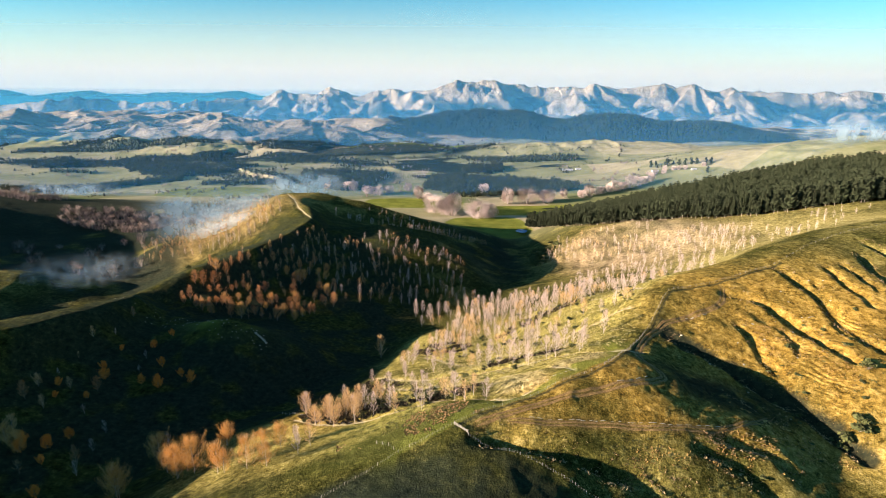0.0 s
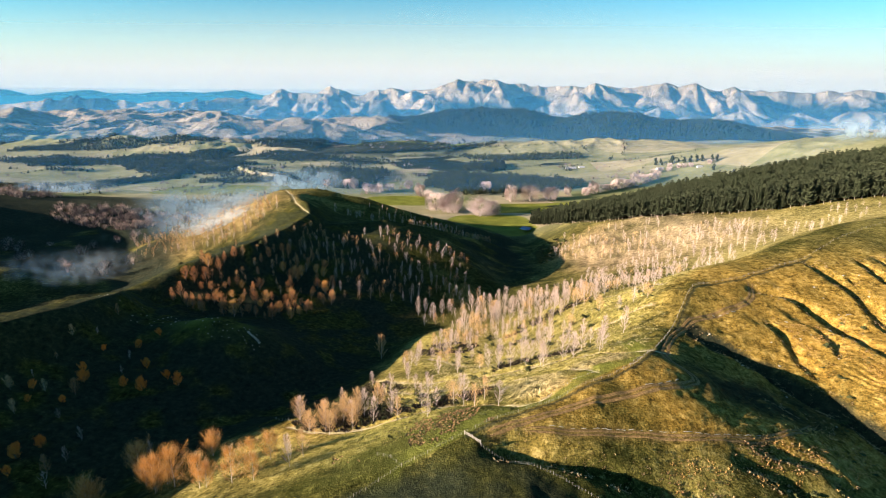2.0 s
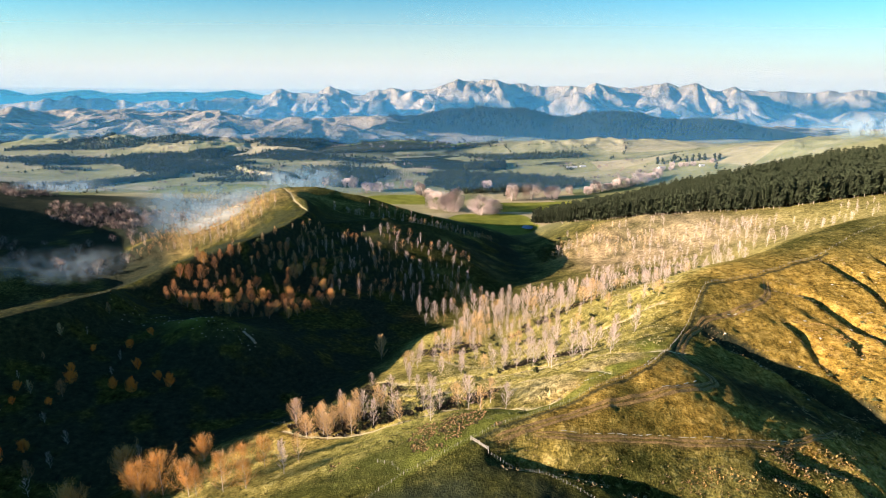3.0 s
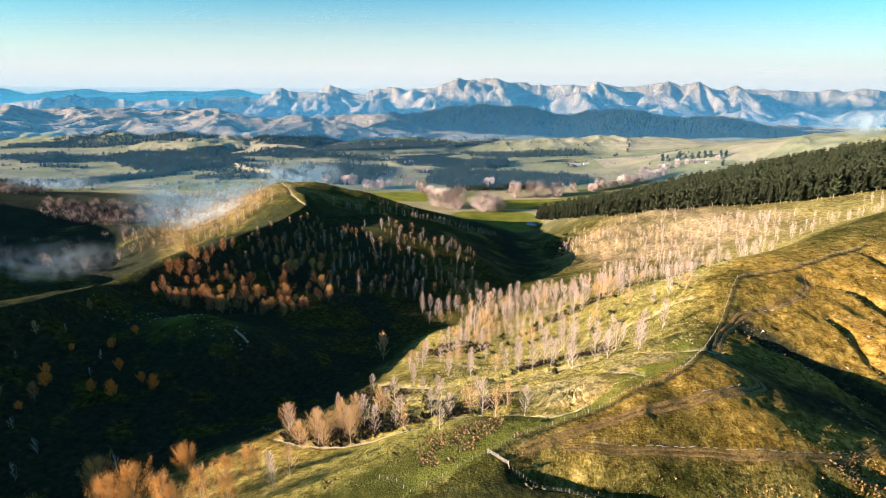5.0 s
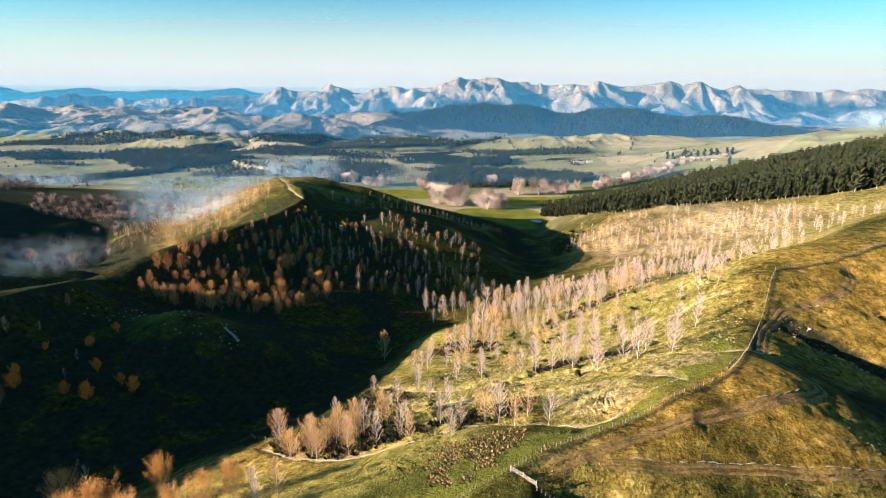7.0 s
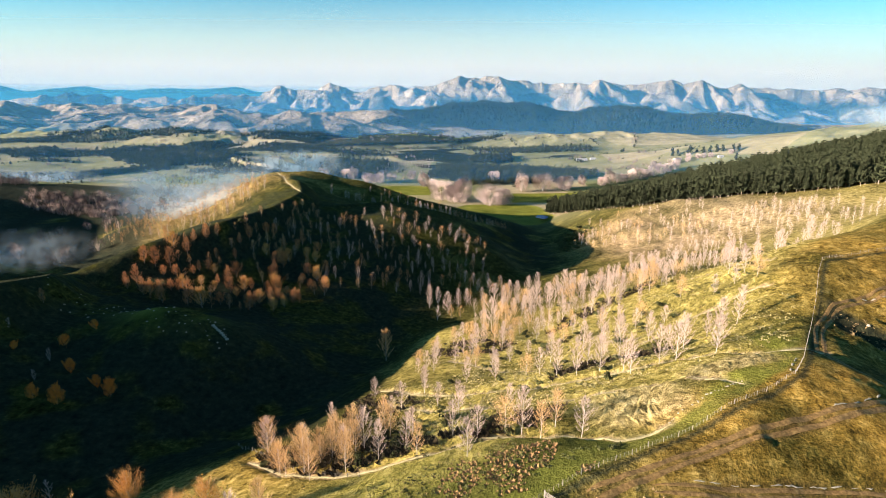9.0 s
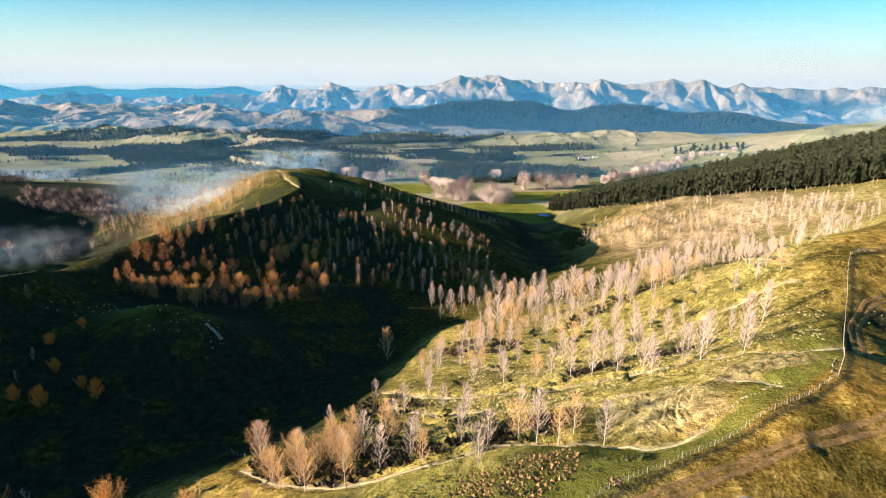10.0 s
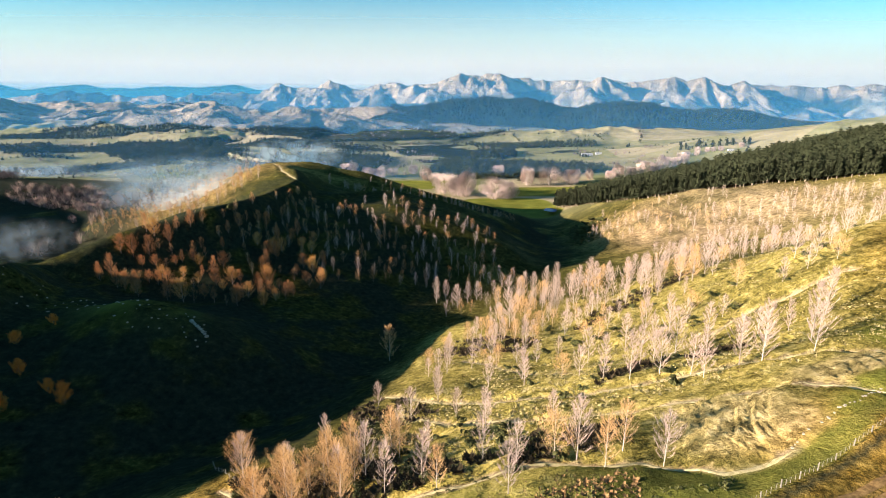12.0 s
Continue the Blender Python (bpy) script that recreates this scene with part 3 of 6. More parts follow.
def land(x, y):
    """Height of the ground, for arrays of places."""
    x, y = np.asarray(x, float), np.asarray(y, float)
    near = base_height(x, y)
    far = smooth(1500, 2600, y)
    z = near * (1 - far) + far * (-25 + 20 * fractal(x, y, 700, 4, 5))
    for line, half, depth in GULLIES:
        wob = 1.6 * grain(x, y, 14, 77)
        off, share, _ = off_line(x + wob, y + wob, line)
        z = z - depth * smooth(0, 0.3, share + 0.08) * (1 - 0.3 * share) * np.exp(-(off / half) ** 2 * 1.3 - (off / half) ** 4)
    for line, half, depth in ((TRACK_UP, 2.4, 0.4), (TRACK_LOW, 2.0, 0.45), (BENCH, 2.0, 0.9), (BENCH_TOP, 1.6, 0.7), (BENCH_LOW, 2.2, 0.9), (SLOPE_TRACK, 1.6, 0.7), (HIGH_TRACK, 1.8, 0.8), (SPUR_TRACK, 3.0, 0.8)):
        off, _, side = off_line(x, y, line)
        z = z - depth * (1 - smooth(half * 0.6, half * 1.5, off))
    # the western crest breaks off sharply on its shaded side; a scarp with slip ripples lies under the fence
    off, share, side = off_line(x, y, CREST_WEST)
    z = z - 11.0 * (side < 0) * smooth(0, 20, off) * (1 - smooth(30, 95, off)) * smooth(0.1, 0.2, share) * (1 - smooth(0.72, 0.85, share))
    off, share, side = off_line(x, y, CREST_WEST)
    z = z + 2.2 * np.exp(-off / 7) * smooth(0.12, 0.2, share) * smooth(0.9, 0.7, share)
    for line, up in ((SPUR_SHOULDER, 4.5), (SPUR_FRONT, 4.0), (SPUR_BACK, 3.5)):
        off, share, _ = off_line(x, y, line)
        z = z + up * np.exp(-off / 11) * smooth(0, 0.2, share) * smooth(1, 0.85, share)
    z = z - 1.8 * np.exp(-(off_line(x, y, BENCH_LOW[:6])[0] / 7) ** 2)
    z = z - 3.4 * np.exp(-((x - 21) / 10) ** 2 - ((y - 170.5) / 5.5) ** 2)
    scarp = np.exp(-((x - 33.5) / 11.5) ** 6 - ((y - 212) / 12) ** 6)
    scarp = np.maximum(scarp, np.exp(-((x - 61) / 14) ** 6 - ((y - 223 - 0.22 * (x - 61)) / 6.5) ** 6))
    z = z + 0.40 * scarp * np.sin((x - 0.4 * y) * 2.2 + 1.6 * grain(x, y, 8, 15))
    # sheep spur raised to catch the low sun
    z = z + 3.0 * np.exp(-((x + 150) / 28) ** 2 - ((y - 343) / 16) ** 2)
    # gap cut into the unseen ridge to let sun onto the knoll
    sun_notch = y - 490 - 0.268 * (x + 410)
    z = z - 38 * np.exp(-(sun_notch / 44) ** 2) * smooth(-470, -520, x) * smooth(-860, -760, x)
    # slumped spurs and terraces on the face at the head of the valley
    face = np.exp(-((x - 205) / 105) ** 4 - ((y - 605) / 115) ** 4)
    z = z + face * (2.6 * fractal(0.8 * x + 0.6 * y, 0.45 * (0.8 * y - 0.6 * x), 34, 4, 117, True) + 0.5 * np.sin(z * 1.1 + 2.0 * fractal(x, y, 40, 3, 119)))
    mist = np.exp(-((x + 270) / 90) ** 4 - ((y - 680) / 130) ** 4)
    z = z + mist * (1.5 * fractal(0.8 * x - 0.6 * y, 0.45 * (0.8 * y + 0.6 * x), 30, 4, 121, True) + 0.45 * np.sin(z * 1.3 + 2.0 * fractal(x, y, 40, 3, 123)))
    # small rills and slumps on the sunny and the southern faces
    worn = np.exp(-((x - 190) / 80) ** 2 - ((y - 265) / 60) ** 2)
    z = z + 1.5 * worn * fractal(0.86 * x + 0.5 * y, 0.25 * (0.86 * y - 0.5 * x), 17, 3, 83, True)
    sunny = np.exp(-((x - 60) / 110) ** 2 - ((y - 290) / 110) ** 2)
    z = z + 1.1 * sunny * fractal(0.5 * x, y + 0.5 * x, 22, 3, 87, True)
    z = z + 0.75 * sunny * smooth(-0.2, 0.3, fractal(x, y, 40, 2, 99)) * fractal(x, y, 9, 2, 93, True)
    z = z + 0.75 * sunny * smooth(-0.3, 0.3, fractal(x, y, 60, 2, 95)) * np.sin(z * 1.45 + 1.6 * fractal(x, y, 34, 3, 97))
    z = z + 0.4 * sunny * fractal(x, y, 6, 3, 109) + 0.3 * sunny * fractal(x, y, 3.4, 2, 113, True)
    z = z + (1 - smooth(260, 480, y)) * smooth(60, 130, y) * 0.22 * fractal(x, y, 3.2, 2, 91)
    z = z + (1 - smooth(700, 1400, y)) * (1.6 * fractal(x, y, 46, 3, 11) + 0.5 * fractal(x, y, 9, 3, 23))
    off, share, side = off_line(x, y, BLUFF)
    z = z + 11 * np.exp(-(off / 110) ** 2) * (side > 0) * smooth(0, 7, off) * smooth(0, 0.15, share) * smooth(1, 0.85, share)
    # rolling pasture of the middle distance
    z = z + np.exp(-((x - 560) / 420) ** 2 - ((y - 2130) / 130) ** 2) * 9 * fractal(x, 0.6 * y, 75, 4, 35, True)
    z = z + smooth(1150, 1700, y) * (1 - smooth(2600, 3300, y)) * 13 * fractal(x, y, 300, 4, 31)
    z = z + 17 * np.exp(-((x - 580) / 400) ** 4 - ((y - 2120) / 120) ** 2) + np.exp(-((x - 980) / 330) ** 4 - ((y - 1370) / 220) ** 4) * 9 * fractal(x, 0.7 * y, 130, 4, 37, True)
    # wooded hills behind the pasture
    wooded = wood_hill(x, y)
    z = z + 130 * (wooded[0] ** 2 + wooded[1] ** 2 + wooded[2] ** 2) ** 0.5 * (1 + 0.14 * fractal(x, y, 160, 3, 53, True))
    # dissected country before the ranges
    spurs = broken(x, y)
    inland = y + 0.25 * np.minimum(x, 0) - 620 * smooth(-150, 350, x)
    rise = (0.7 * smooth(1980, 2330, inland) + 0.3 * smooth(2600, 3400, y)) * (1 - smooth(4100, 4700, y))
    z = z + rise * (0.7 + 0.3 * smooth(400, -700, x)) * (70 * (spurs - 0.14) + 26 * fractal(x, y, 600, 3, 43)) * (1 - 0.75 * np.exp(-((x - 520) / 700) ** 2 - ((y - 2700) / 330) ** 2))
    # ranges: a narrow crest, and spurs with deep valleys running down from it
    hill, _ = mounds(x, y, LOW_HILLS, 0.03, 55, 211)
    hill = hill + np.minimum(hill, 20) * 0.8 * (eroded(x + 40 * fractal(x, y, 120, 3, 261), y, 150, 4, 263) - 0.3)
    z = z + hill * smooth(1650, 1850, inland) * (1 - smooth(3700, 4000, y))
    top = np.interp(x, *np.array(RANGE_MAIN).T)
    bend, reach = x + 0.25 * y + 150 * fractal(x, y, 420, 4, 3), 0.85 * y + 120 * fractal(x, y, 420, 4, 7)
    ribs = np.clip(eroded(bend, reach, 430, 6, 57) / 0.72, 0, 1.1)
    fore = np.abs(y - 4790 + 110 * fractal(x, y, 420, 3, 9))
    height = top + 9 * fractal(x, y, 110, 4, 61) + 7 * fractal(x, y, 60, 3, 63, True) - 22 - fore * (0.7 + 1.0 * (1 - np.clip(ribs, 0, 1))) * smooth(0, 60, fore)
    peak, _ = mounds(x, y, MOUNTAINS, 0.004, 70, 231)
    peak = peak * np.clip(0.55 + 0.55 * ribs, 0, 1.1) * np.clip(top / 260, 0.55, 1.1) - 30
    height = np.maximum(height, np.minimum(peak, 0.92 * top))
    height = np.maximum(height, mounds(x, y, SUMMITS, 0.002, 60, 251)[0] * np.clip(0.72 + 0.3 * ribs, 0, 1.0) - 35)
    height = height + smooth(-20, 120, height) * 46 * (eroded(x + 0.3 * y + 50 * fractal(x, y, 160, 3, 271), 0.8 * y, 190, 5, 273) - 0.42)
    z = np.where(y > 3400, np.maximum(z, height - 150 * (1 - smooth(3400, 3800, y)) - 400 * smooth(4950, 5100, y)), z)
    west = np.interp(x, *np.array(RANGE_WEST).T)
    z = np.where(y > 4860, np.maximum(z, west * smooth(4860, 4990, y) + 9 * fractal(x, y, 170, 4, 71) + 5 * fractal(x, y, 70, 3, 73, True)), z)
    return z

# ---- ground: one sheet to the horizon ----
ys = [-420.0]
while ys[-1] < 5120:
    y = ys[-1]
    ys.append(y + (9.0 if y < 60 else max(1.25, 0.0042 * y)))
ys = np.array(ys)
us = np.linspace(-1, 1, 701)
gx = us[None, :] * (np.maximum(ys, 60) * 0.86 + 250)[:, None]
gy = np.repeat(ys[:, None], len(us), 1)
gz = land(gx, gy)
rows_n, cols_n = gx.shape
ground_mesh = bpy.data.meshes.new("ground")
ids = np.arange(rows_n * cols_n).reshape(rows_n, cols_n)
quads = np.stack([ids[:-1, :-1], ids[:-1, 1:], ids[1:, 1:], ids[1:, :-1]], -1).reshape(-1, 4)
ground_mesh.vertices.add(rows_n * cols_n)
ground_mesh.vertices.foreach_set("co", np.stack([gx, gy, gz], -1).astype(np.float32).ravel())
ground_mesh.loops.add(quads.size)
ground_mesh.loops.foreach_set("vertex_index", quads.astype(np.int32).ravel())
ground_mesh.polygons.add(len(quads))
ground_mesh.polygons.foreach_set("loop_start", np.arange(0, quads.size, 4, dtype=np.int32))
ground_mesh.polygons.foreach_set("use_smooth", np.ones(len(quads), bool))
ground_mesh.update()
ground_mesh.materials.append(GRASS)
ground = tagged(new("ground", ground_mesh), "hill pasture with dry tussock, gullies and distant ranges", "ground", kind="structure")


def ground_z(x, y):
    """Height of the built sheet at a place."""
    r = min(max(int(np.searchsorted(ys, y)) - 1, 0), rows_n - 2)
    fr = (y - ys[r]) / (ys[r + 1] - ys[r])
    out = 0.0
    for k, w in ((r, 1 - fr), (r + 1, fr)):
        u = (x / (max(ys[k], 60) * 0.86 + 250) + 1) / 2 * (cols_n - 1)
        c = min(max(int(u), 0), cols_n - 2)
        out += w * (gz[k, c] * (1 - (u - c)) + gz[k, c + 1] * (u - c))
    return float(out)

# what grows where: dry grass, worn earth, distance class, bush and painted shade
def woods(x, y):
    """Where native bush and shelter woods stand on the plain and the broken country."""
    band = np.exp(-((y - 2650) / 420) ** 2) * smooth(150, -250, x)
    return fractal(x, 2.0 * y, 330, 5, 171) + 0.17 * band + 0.10 * smooth(200, -600, x) - 0.22 * smooth(1500, 1350, y) - 0.28 * smooth(-100, 300, x) - 0.2 * smooth(2750, 3000, y) - 0.08 * smooth(3300, 4000, y)


off_track = np.full(gx.shape, 1e9)
wide_track = np.full(gx.shape, 1e9)
sub = (slice(np.argmax(ys > 60), np.argmax(ys > 900)), slice(None))
for line in (TRACK_UP, TRACK_LOW):
    off_track[sub] = np.minimum(off_track[sub], off_line(gx[sub], gy[sub], line)[0])
for line in (BENCH, BENCH_TOP, BENCH_LOW, SLOPE_TRACK, HIGH_TRACK, SPUR_TRACK):
    wide_track[sub] = np.minimum(wide_track[sub], off_line(gx[sub], gy[sub], line)[0])
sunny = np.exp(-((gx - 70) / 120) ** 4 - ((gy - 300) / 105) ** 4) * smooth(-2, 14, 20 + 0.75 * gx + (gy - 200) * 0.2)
fence_off, _, fence_side = off_line(gx, gy, CREST_FENCE)
downhill = smooth(3, 22, fence_off * fence_side)
lush = (1 - smooth(6, 26, np.abs(fence_off * fence_side - 9))) * smooth(160, 175, gy) * smooth(250, 215, gy)
head = np.exp(-((gx - 215) / 90) ** 4 - ((gy - 610) / 110) ** 4)
south = np.exp(-((gx - 185) / 95) ** 4 - ((gy - 255) / 85) ** 4)
mist_face = np.exp(-((gx + 270) / 90) ** 4 - ((gy - 680) / 130) ** 4)
knob = np.exp(-((gx - 75) / 62) ** 4 - ((gy - 197 - 0.12 * (gx - 75)) / 21) ** 4)
foot = np.exp(-((gx + 62) / 62) ** 4 - ((gy - 205) / 42) ** 4) * (1 - smooth(-8, 8, (gx + 20) * 0.55 - (gy - 190)))
upper = np.exp(-((gx - 285) / 125) ** 4 - ((gy - 480) / 125) ** 4) * (1 - 0.9 * head)
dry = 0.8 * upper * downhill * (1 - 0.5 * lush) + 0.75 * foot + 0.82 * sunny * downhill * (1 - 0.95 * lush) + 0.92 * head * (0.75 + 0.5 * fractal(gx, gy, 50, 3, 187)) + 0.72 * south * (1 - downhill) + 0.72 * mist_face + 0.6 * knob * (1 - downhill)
# the shaded western valley: its dark is put into the grass colour
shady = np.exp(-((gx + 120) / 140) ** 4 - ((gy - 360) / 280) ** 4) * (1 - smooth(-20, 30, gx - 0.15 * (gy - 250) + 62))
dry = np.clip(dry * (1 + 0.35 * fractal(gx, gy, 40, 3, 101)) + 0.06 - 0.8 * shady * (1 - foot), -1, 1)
home = np.exp(-((gx + 8) / 62) ** 4 - ((gy - 118) / 56) ** 4) * (1 - smooth(-6, 4, gy - 173 - 0.45 * np.minimum(gx, 4) + 0.62 * np.maximum(gx - 6, 0)))
dry = dry - 0.8 * home + 1.3 * (1 - smooth(0.5, 1.8, wide_track + 0.4 * grain(gx, gy, 4, 6)))
rusty = np.clip(0.9 * np.exp(-((gx + 58) / 26) ** 2 - ((gy - 238) / 26) ** 2) + 0.9 * south * (1 - downhill) + 1.0 * knob * (1 - downhill) + 0.1 * smooth(-10, -50, gx) + 0.75 * head * smooth(260, 170, gx) + 0.3 * head + 0.75 * mist_face + 0.1, 0, 1)
slip = np.maximum(np.exp(-((gx - 33.5) / 11.5) ** 6 - ((gy - 212) / 12) ** 6), np.exp(-((gx - 61) / 14) ** 6 - ((gy - 223 - 0.22 * (gx - 61)) / 6.5) ** 6))
# sun on the sheep spur, put into the colour as brighter grass
spur_lit_grass = np.exp(-((gx + 150) / 30) ** 2 - ((gy - 343) / 16) ** 2)
dry = np.clip(dry + 1.0 * slip - 0.5 * spur_lit_grass, -1, 1.6)
fence_shade_off = np.full(gx.shape, 1e9)
fence_shade_off[sub] = off_line(gx[sub], gy[sub], FENCE_SHADE_GRASS)[0]
earth = np.maximum(0.0, 0.55 - 0.55 * smooth(1.0, 2.4, off_track + 0.7 * grain(gx, gy, 5, 5)))
earth = np.maximum(earth, 0.3 * (1 - smooth(0.3, 1.2, wide_track)))
bluff_off, _, bluff_side = off_line(gx, gy, BLUFF)
scar = 0.85 * smooth(9, 5, bluff_off) * (bluff_side > 0) * smooth(0.0, 0.25, fractal(gx, gy, 34, 3, 183))
far = 0.5 * smooth(760, 1000, gy + 0.2 * gx) + 0.5 * smooth(1800, 2050, gy + 0.25 * np.minimum(gx, 0) - 620 * smooth(-150, 350, gx))
hill_share = mounds(gx, gy, LOW_HILLS, 0.03, 55, 211)[1]
lowland = smooth(1700, 1850, gy + 0.25 * np.minimum(gx, 0) - 620 * smooth(-150, 350, gx)) * (1 - smooth(4000, 4500, gy))
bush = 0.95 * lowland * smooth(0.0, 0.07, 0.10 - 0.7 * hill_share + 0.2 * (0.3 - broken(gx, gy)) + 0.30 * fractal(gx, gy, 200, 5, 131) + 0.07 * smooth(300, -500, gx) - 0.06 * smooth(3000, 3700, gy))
bush = np.maximum(bush, smooth(1720, 1760, gy + 2 * np.maximum(gx + 180, 0)) * (1 - smooth(4000, 4300, gy)) * smooth(0.17, 0.21, woods(gx, gy) - 0.45 * hill_share - 0.03 * (gy < 2050)))
# valley shade painted in as near-black cover
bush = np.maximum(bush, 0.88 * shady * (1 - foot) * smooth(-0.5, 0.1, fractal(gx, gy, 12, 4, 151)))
edge_off, _, edge_side = off_line(gx, gy, [(59, 212), (54, 207), (48, 204), (41, 201)] + BENCH_LOW)
strip = smooth(1.5, 3.0, fence_off * fence_side) * smooth(0.0, 1.2, edge_off * edge_side) * smooth(-62, -30, gx) * smooth(62, 56, gx) * smooth(160, 170, gy) * smooth(225, 215, gy)
# deep shade at the valley head, painted dark into the cover
hollow_shade = np.exp(-((gx - 62) / 62) ** 4 - ((gy - 700) / 150) ** 4) * smooth(140, 90, gx + 0.1 * (700 - gy))
bush = np.maximum(bush, 0.88 * hollow_shade * smooth(-0.5, 0.1, fractal(gx, gy, 22, 4, 153)))
bush = bush * (1 - 0.9 * spur_lit_grass)
bush = np.maximum(bush, 0.22 * strip)
# home paddock cover darker than the grass around it
bush = np.maximum(bush, 0.95 * home * smooth(-0.9, 0.1, fractal(gx, gy, 14, 3, 155)))
# scrub in the gully beside the knob, darkened further to paint its shadow
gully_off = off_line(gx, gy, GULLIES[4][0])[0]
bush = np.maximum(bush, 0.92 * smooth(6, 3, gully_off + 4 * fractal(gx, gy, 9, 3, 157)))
# shadow on the knob's east side, painted in with its dark scrub
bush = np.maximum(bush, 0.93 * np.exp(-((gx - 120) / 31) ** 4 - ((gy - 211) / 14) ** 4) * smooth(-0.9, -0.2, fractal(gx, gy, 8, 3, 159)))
# the fence's shadow with its rank grass, darkened into the cover
bush = np.maximum(bush, 0.85 * (1 - smooth(0.3, 1.1, fence_shade_off)))
# western range painted dark so the blue haze before it shows
bush = np.maximum(bush, smooth(4850, 4900, gy) * smooth(-900, -1200, gx))
bush = np.maximum(bush, smooth(3900, 4300, gy) * smooth(0.16, 0.22, fractal(gx, gy * 0.7, 420, 5, 141)) * smooth(200, 120, gz))
for cx, cy, rx, ry in ((690, 4480, 150, 190), (-860, 4250, 190, 110), (2750, 4330, 420, 130), (-3150, 4560, 420, 300), (1250, 4350, 110, 160)):
    bush = np.maximum(bush, smooth(1.15, 0.9, ((gx - cx) / rx) ** 2 + ((gy - cy) / ry) ** 2 + 0.5 * fractal(gx, gy, 150, 4, 143)))
bush = bush * (1 - smooth(330, 430, gx) * (gy > 1000) * (gy < 2330))
wooded = sum(wood_hill(gx, gy))
bush = np.maximum(bush, smooth(0.08, 0.14, wooded))
# western basin: shade painted over scrubby ground, leaving the lit knoll clear
west_scrub_shade = smooth(-275, -315, gx + 0.45 * np.clip(gy - 590, -60, 110)) * smooth(330, 400, gy) * (1 - smooth(1080, 1180, gy))
bush = np.maximum(bush, 0.9 * west_scrub_shade * smooth(-0.55, -0.25, fractal(gx, gy, 70, 4, 161)) * (1 - 0.9 * np.exp(-((gx + 412) / 50) ** 4 - ((gy - 485) / 55) ** 4)))
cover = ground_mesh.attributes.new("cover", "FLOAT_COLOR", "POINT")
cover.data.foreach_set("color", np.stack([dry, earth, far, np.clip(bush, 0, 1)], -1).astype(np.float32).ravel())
pale = np.maximum(np.exp(-((gx - 560) / 480) ** 4 - ((gy - 2130) / 260) ** 4), smooth(480, 620, gx + 0.1 * (gy - 1300)) * smooth(1050, 1150, gy))
rusty = np.where(gy > 1000, np.clip(0.35 * pale + 0.4 * np.exp(-((gx - 560) / 480) ** 4 - ((gy - 2130) / 200) ** 4) + (0.55 - 0.2 * smooth(0, 300, gx)) * smooth(1150, 1250, gy) + 0.15 * fractal(gx, gy, 200, 3, 177), 0, 1), rusty)
rusty_layer = ground_mesh.attributes.new("rusty", "FLOAT", "POINT")
rusty_layer.data.foreach_set("value", rusty.astype(np.float32).ravel())
pale_path = 1 - smooth(0.6, 1.5, wide_track + 0.3 * grain(gx, gy, 4, 6))
bleached = ground_mesh.attributes.new("bleached", "FLOAT", "POINT")
bleached.data.foreach_set("value", np.clip(0.8 * head + 0.35 * mist_face + 0.2 * upper * downhill + 1.0 * pale_path + 0.4 * slip, 0, 1).astype(np.float32).ravel())
meadow = np.zeros(gx.shape)
for cx, cy, rx, ry in ((75, 930, 75, 95), (190, 1080, 130, 45), (-70, 1170, 110, 60), (-560, 1300, 130, 70), (-150, 2150, 240, 90)):
    meadow = np.maximum(meadow, 1 - smooth(0.8, 1.0, ((gx - cx) / rx) ** 4 + ((gy - cy) / ry) ** 4 + 0.15 * grain(gx, gy, 40, 9)))
meadow = np.maximum(meadow, strip * np.clip(0.75 + 0.7 * fractal(gx, gy, 11, 3, 157), 0, 0.95) * (0.45 + 0.55 * smooth(-5, 15, gx)))
meadow = np.maximum(meadow, 0.85 * spur_lit_grass * smooth(-0.5, 0.2, fractal(gx, gy, 12, 3, 163)))
lush_band = smooth(1.0, 3.0, fence_off * fence_side) * smooth(15, 9, fence_off * fence_side + 4 * fractal(gx, gy, 18, 3, 165)) * smooth(-30, -10, gx) * smooth(110, 80, gx) * smooth(262, 240, gy)
meadow = np.maximum(meadow, 0.8 * lush_band * (1 - 0.95 * slip) * smooth(-0.7, 0.0, fractal(gx, gy, 8, 3, 167)))
bare_layer = ground_mesh.attributes.new("bare", "FLOAT", "POINT")
bare_layer.data.foreach_set("value", scar.astype(np.float32).ravel())
meadow_layer = ground_mesh.attributes.new("meadow", "FLOAT", "POINT")
meadow_layer.data.foreach_set("value", meadow.astype(np.float32).ravel())

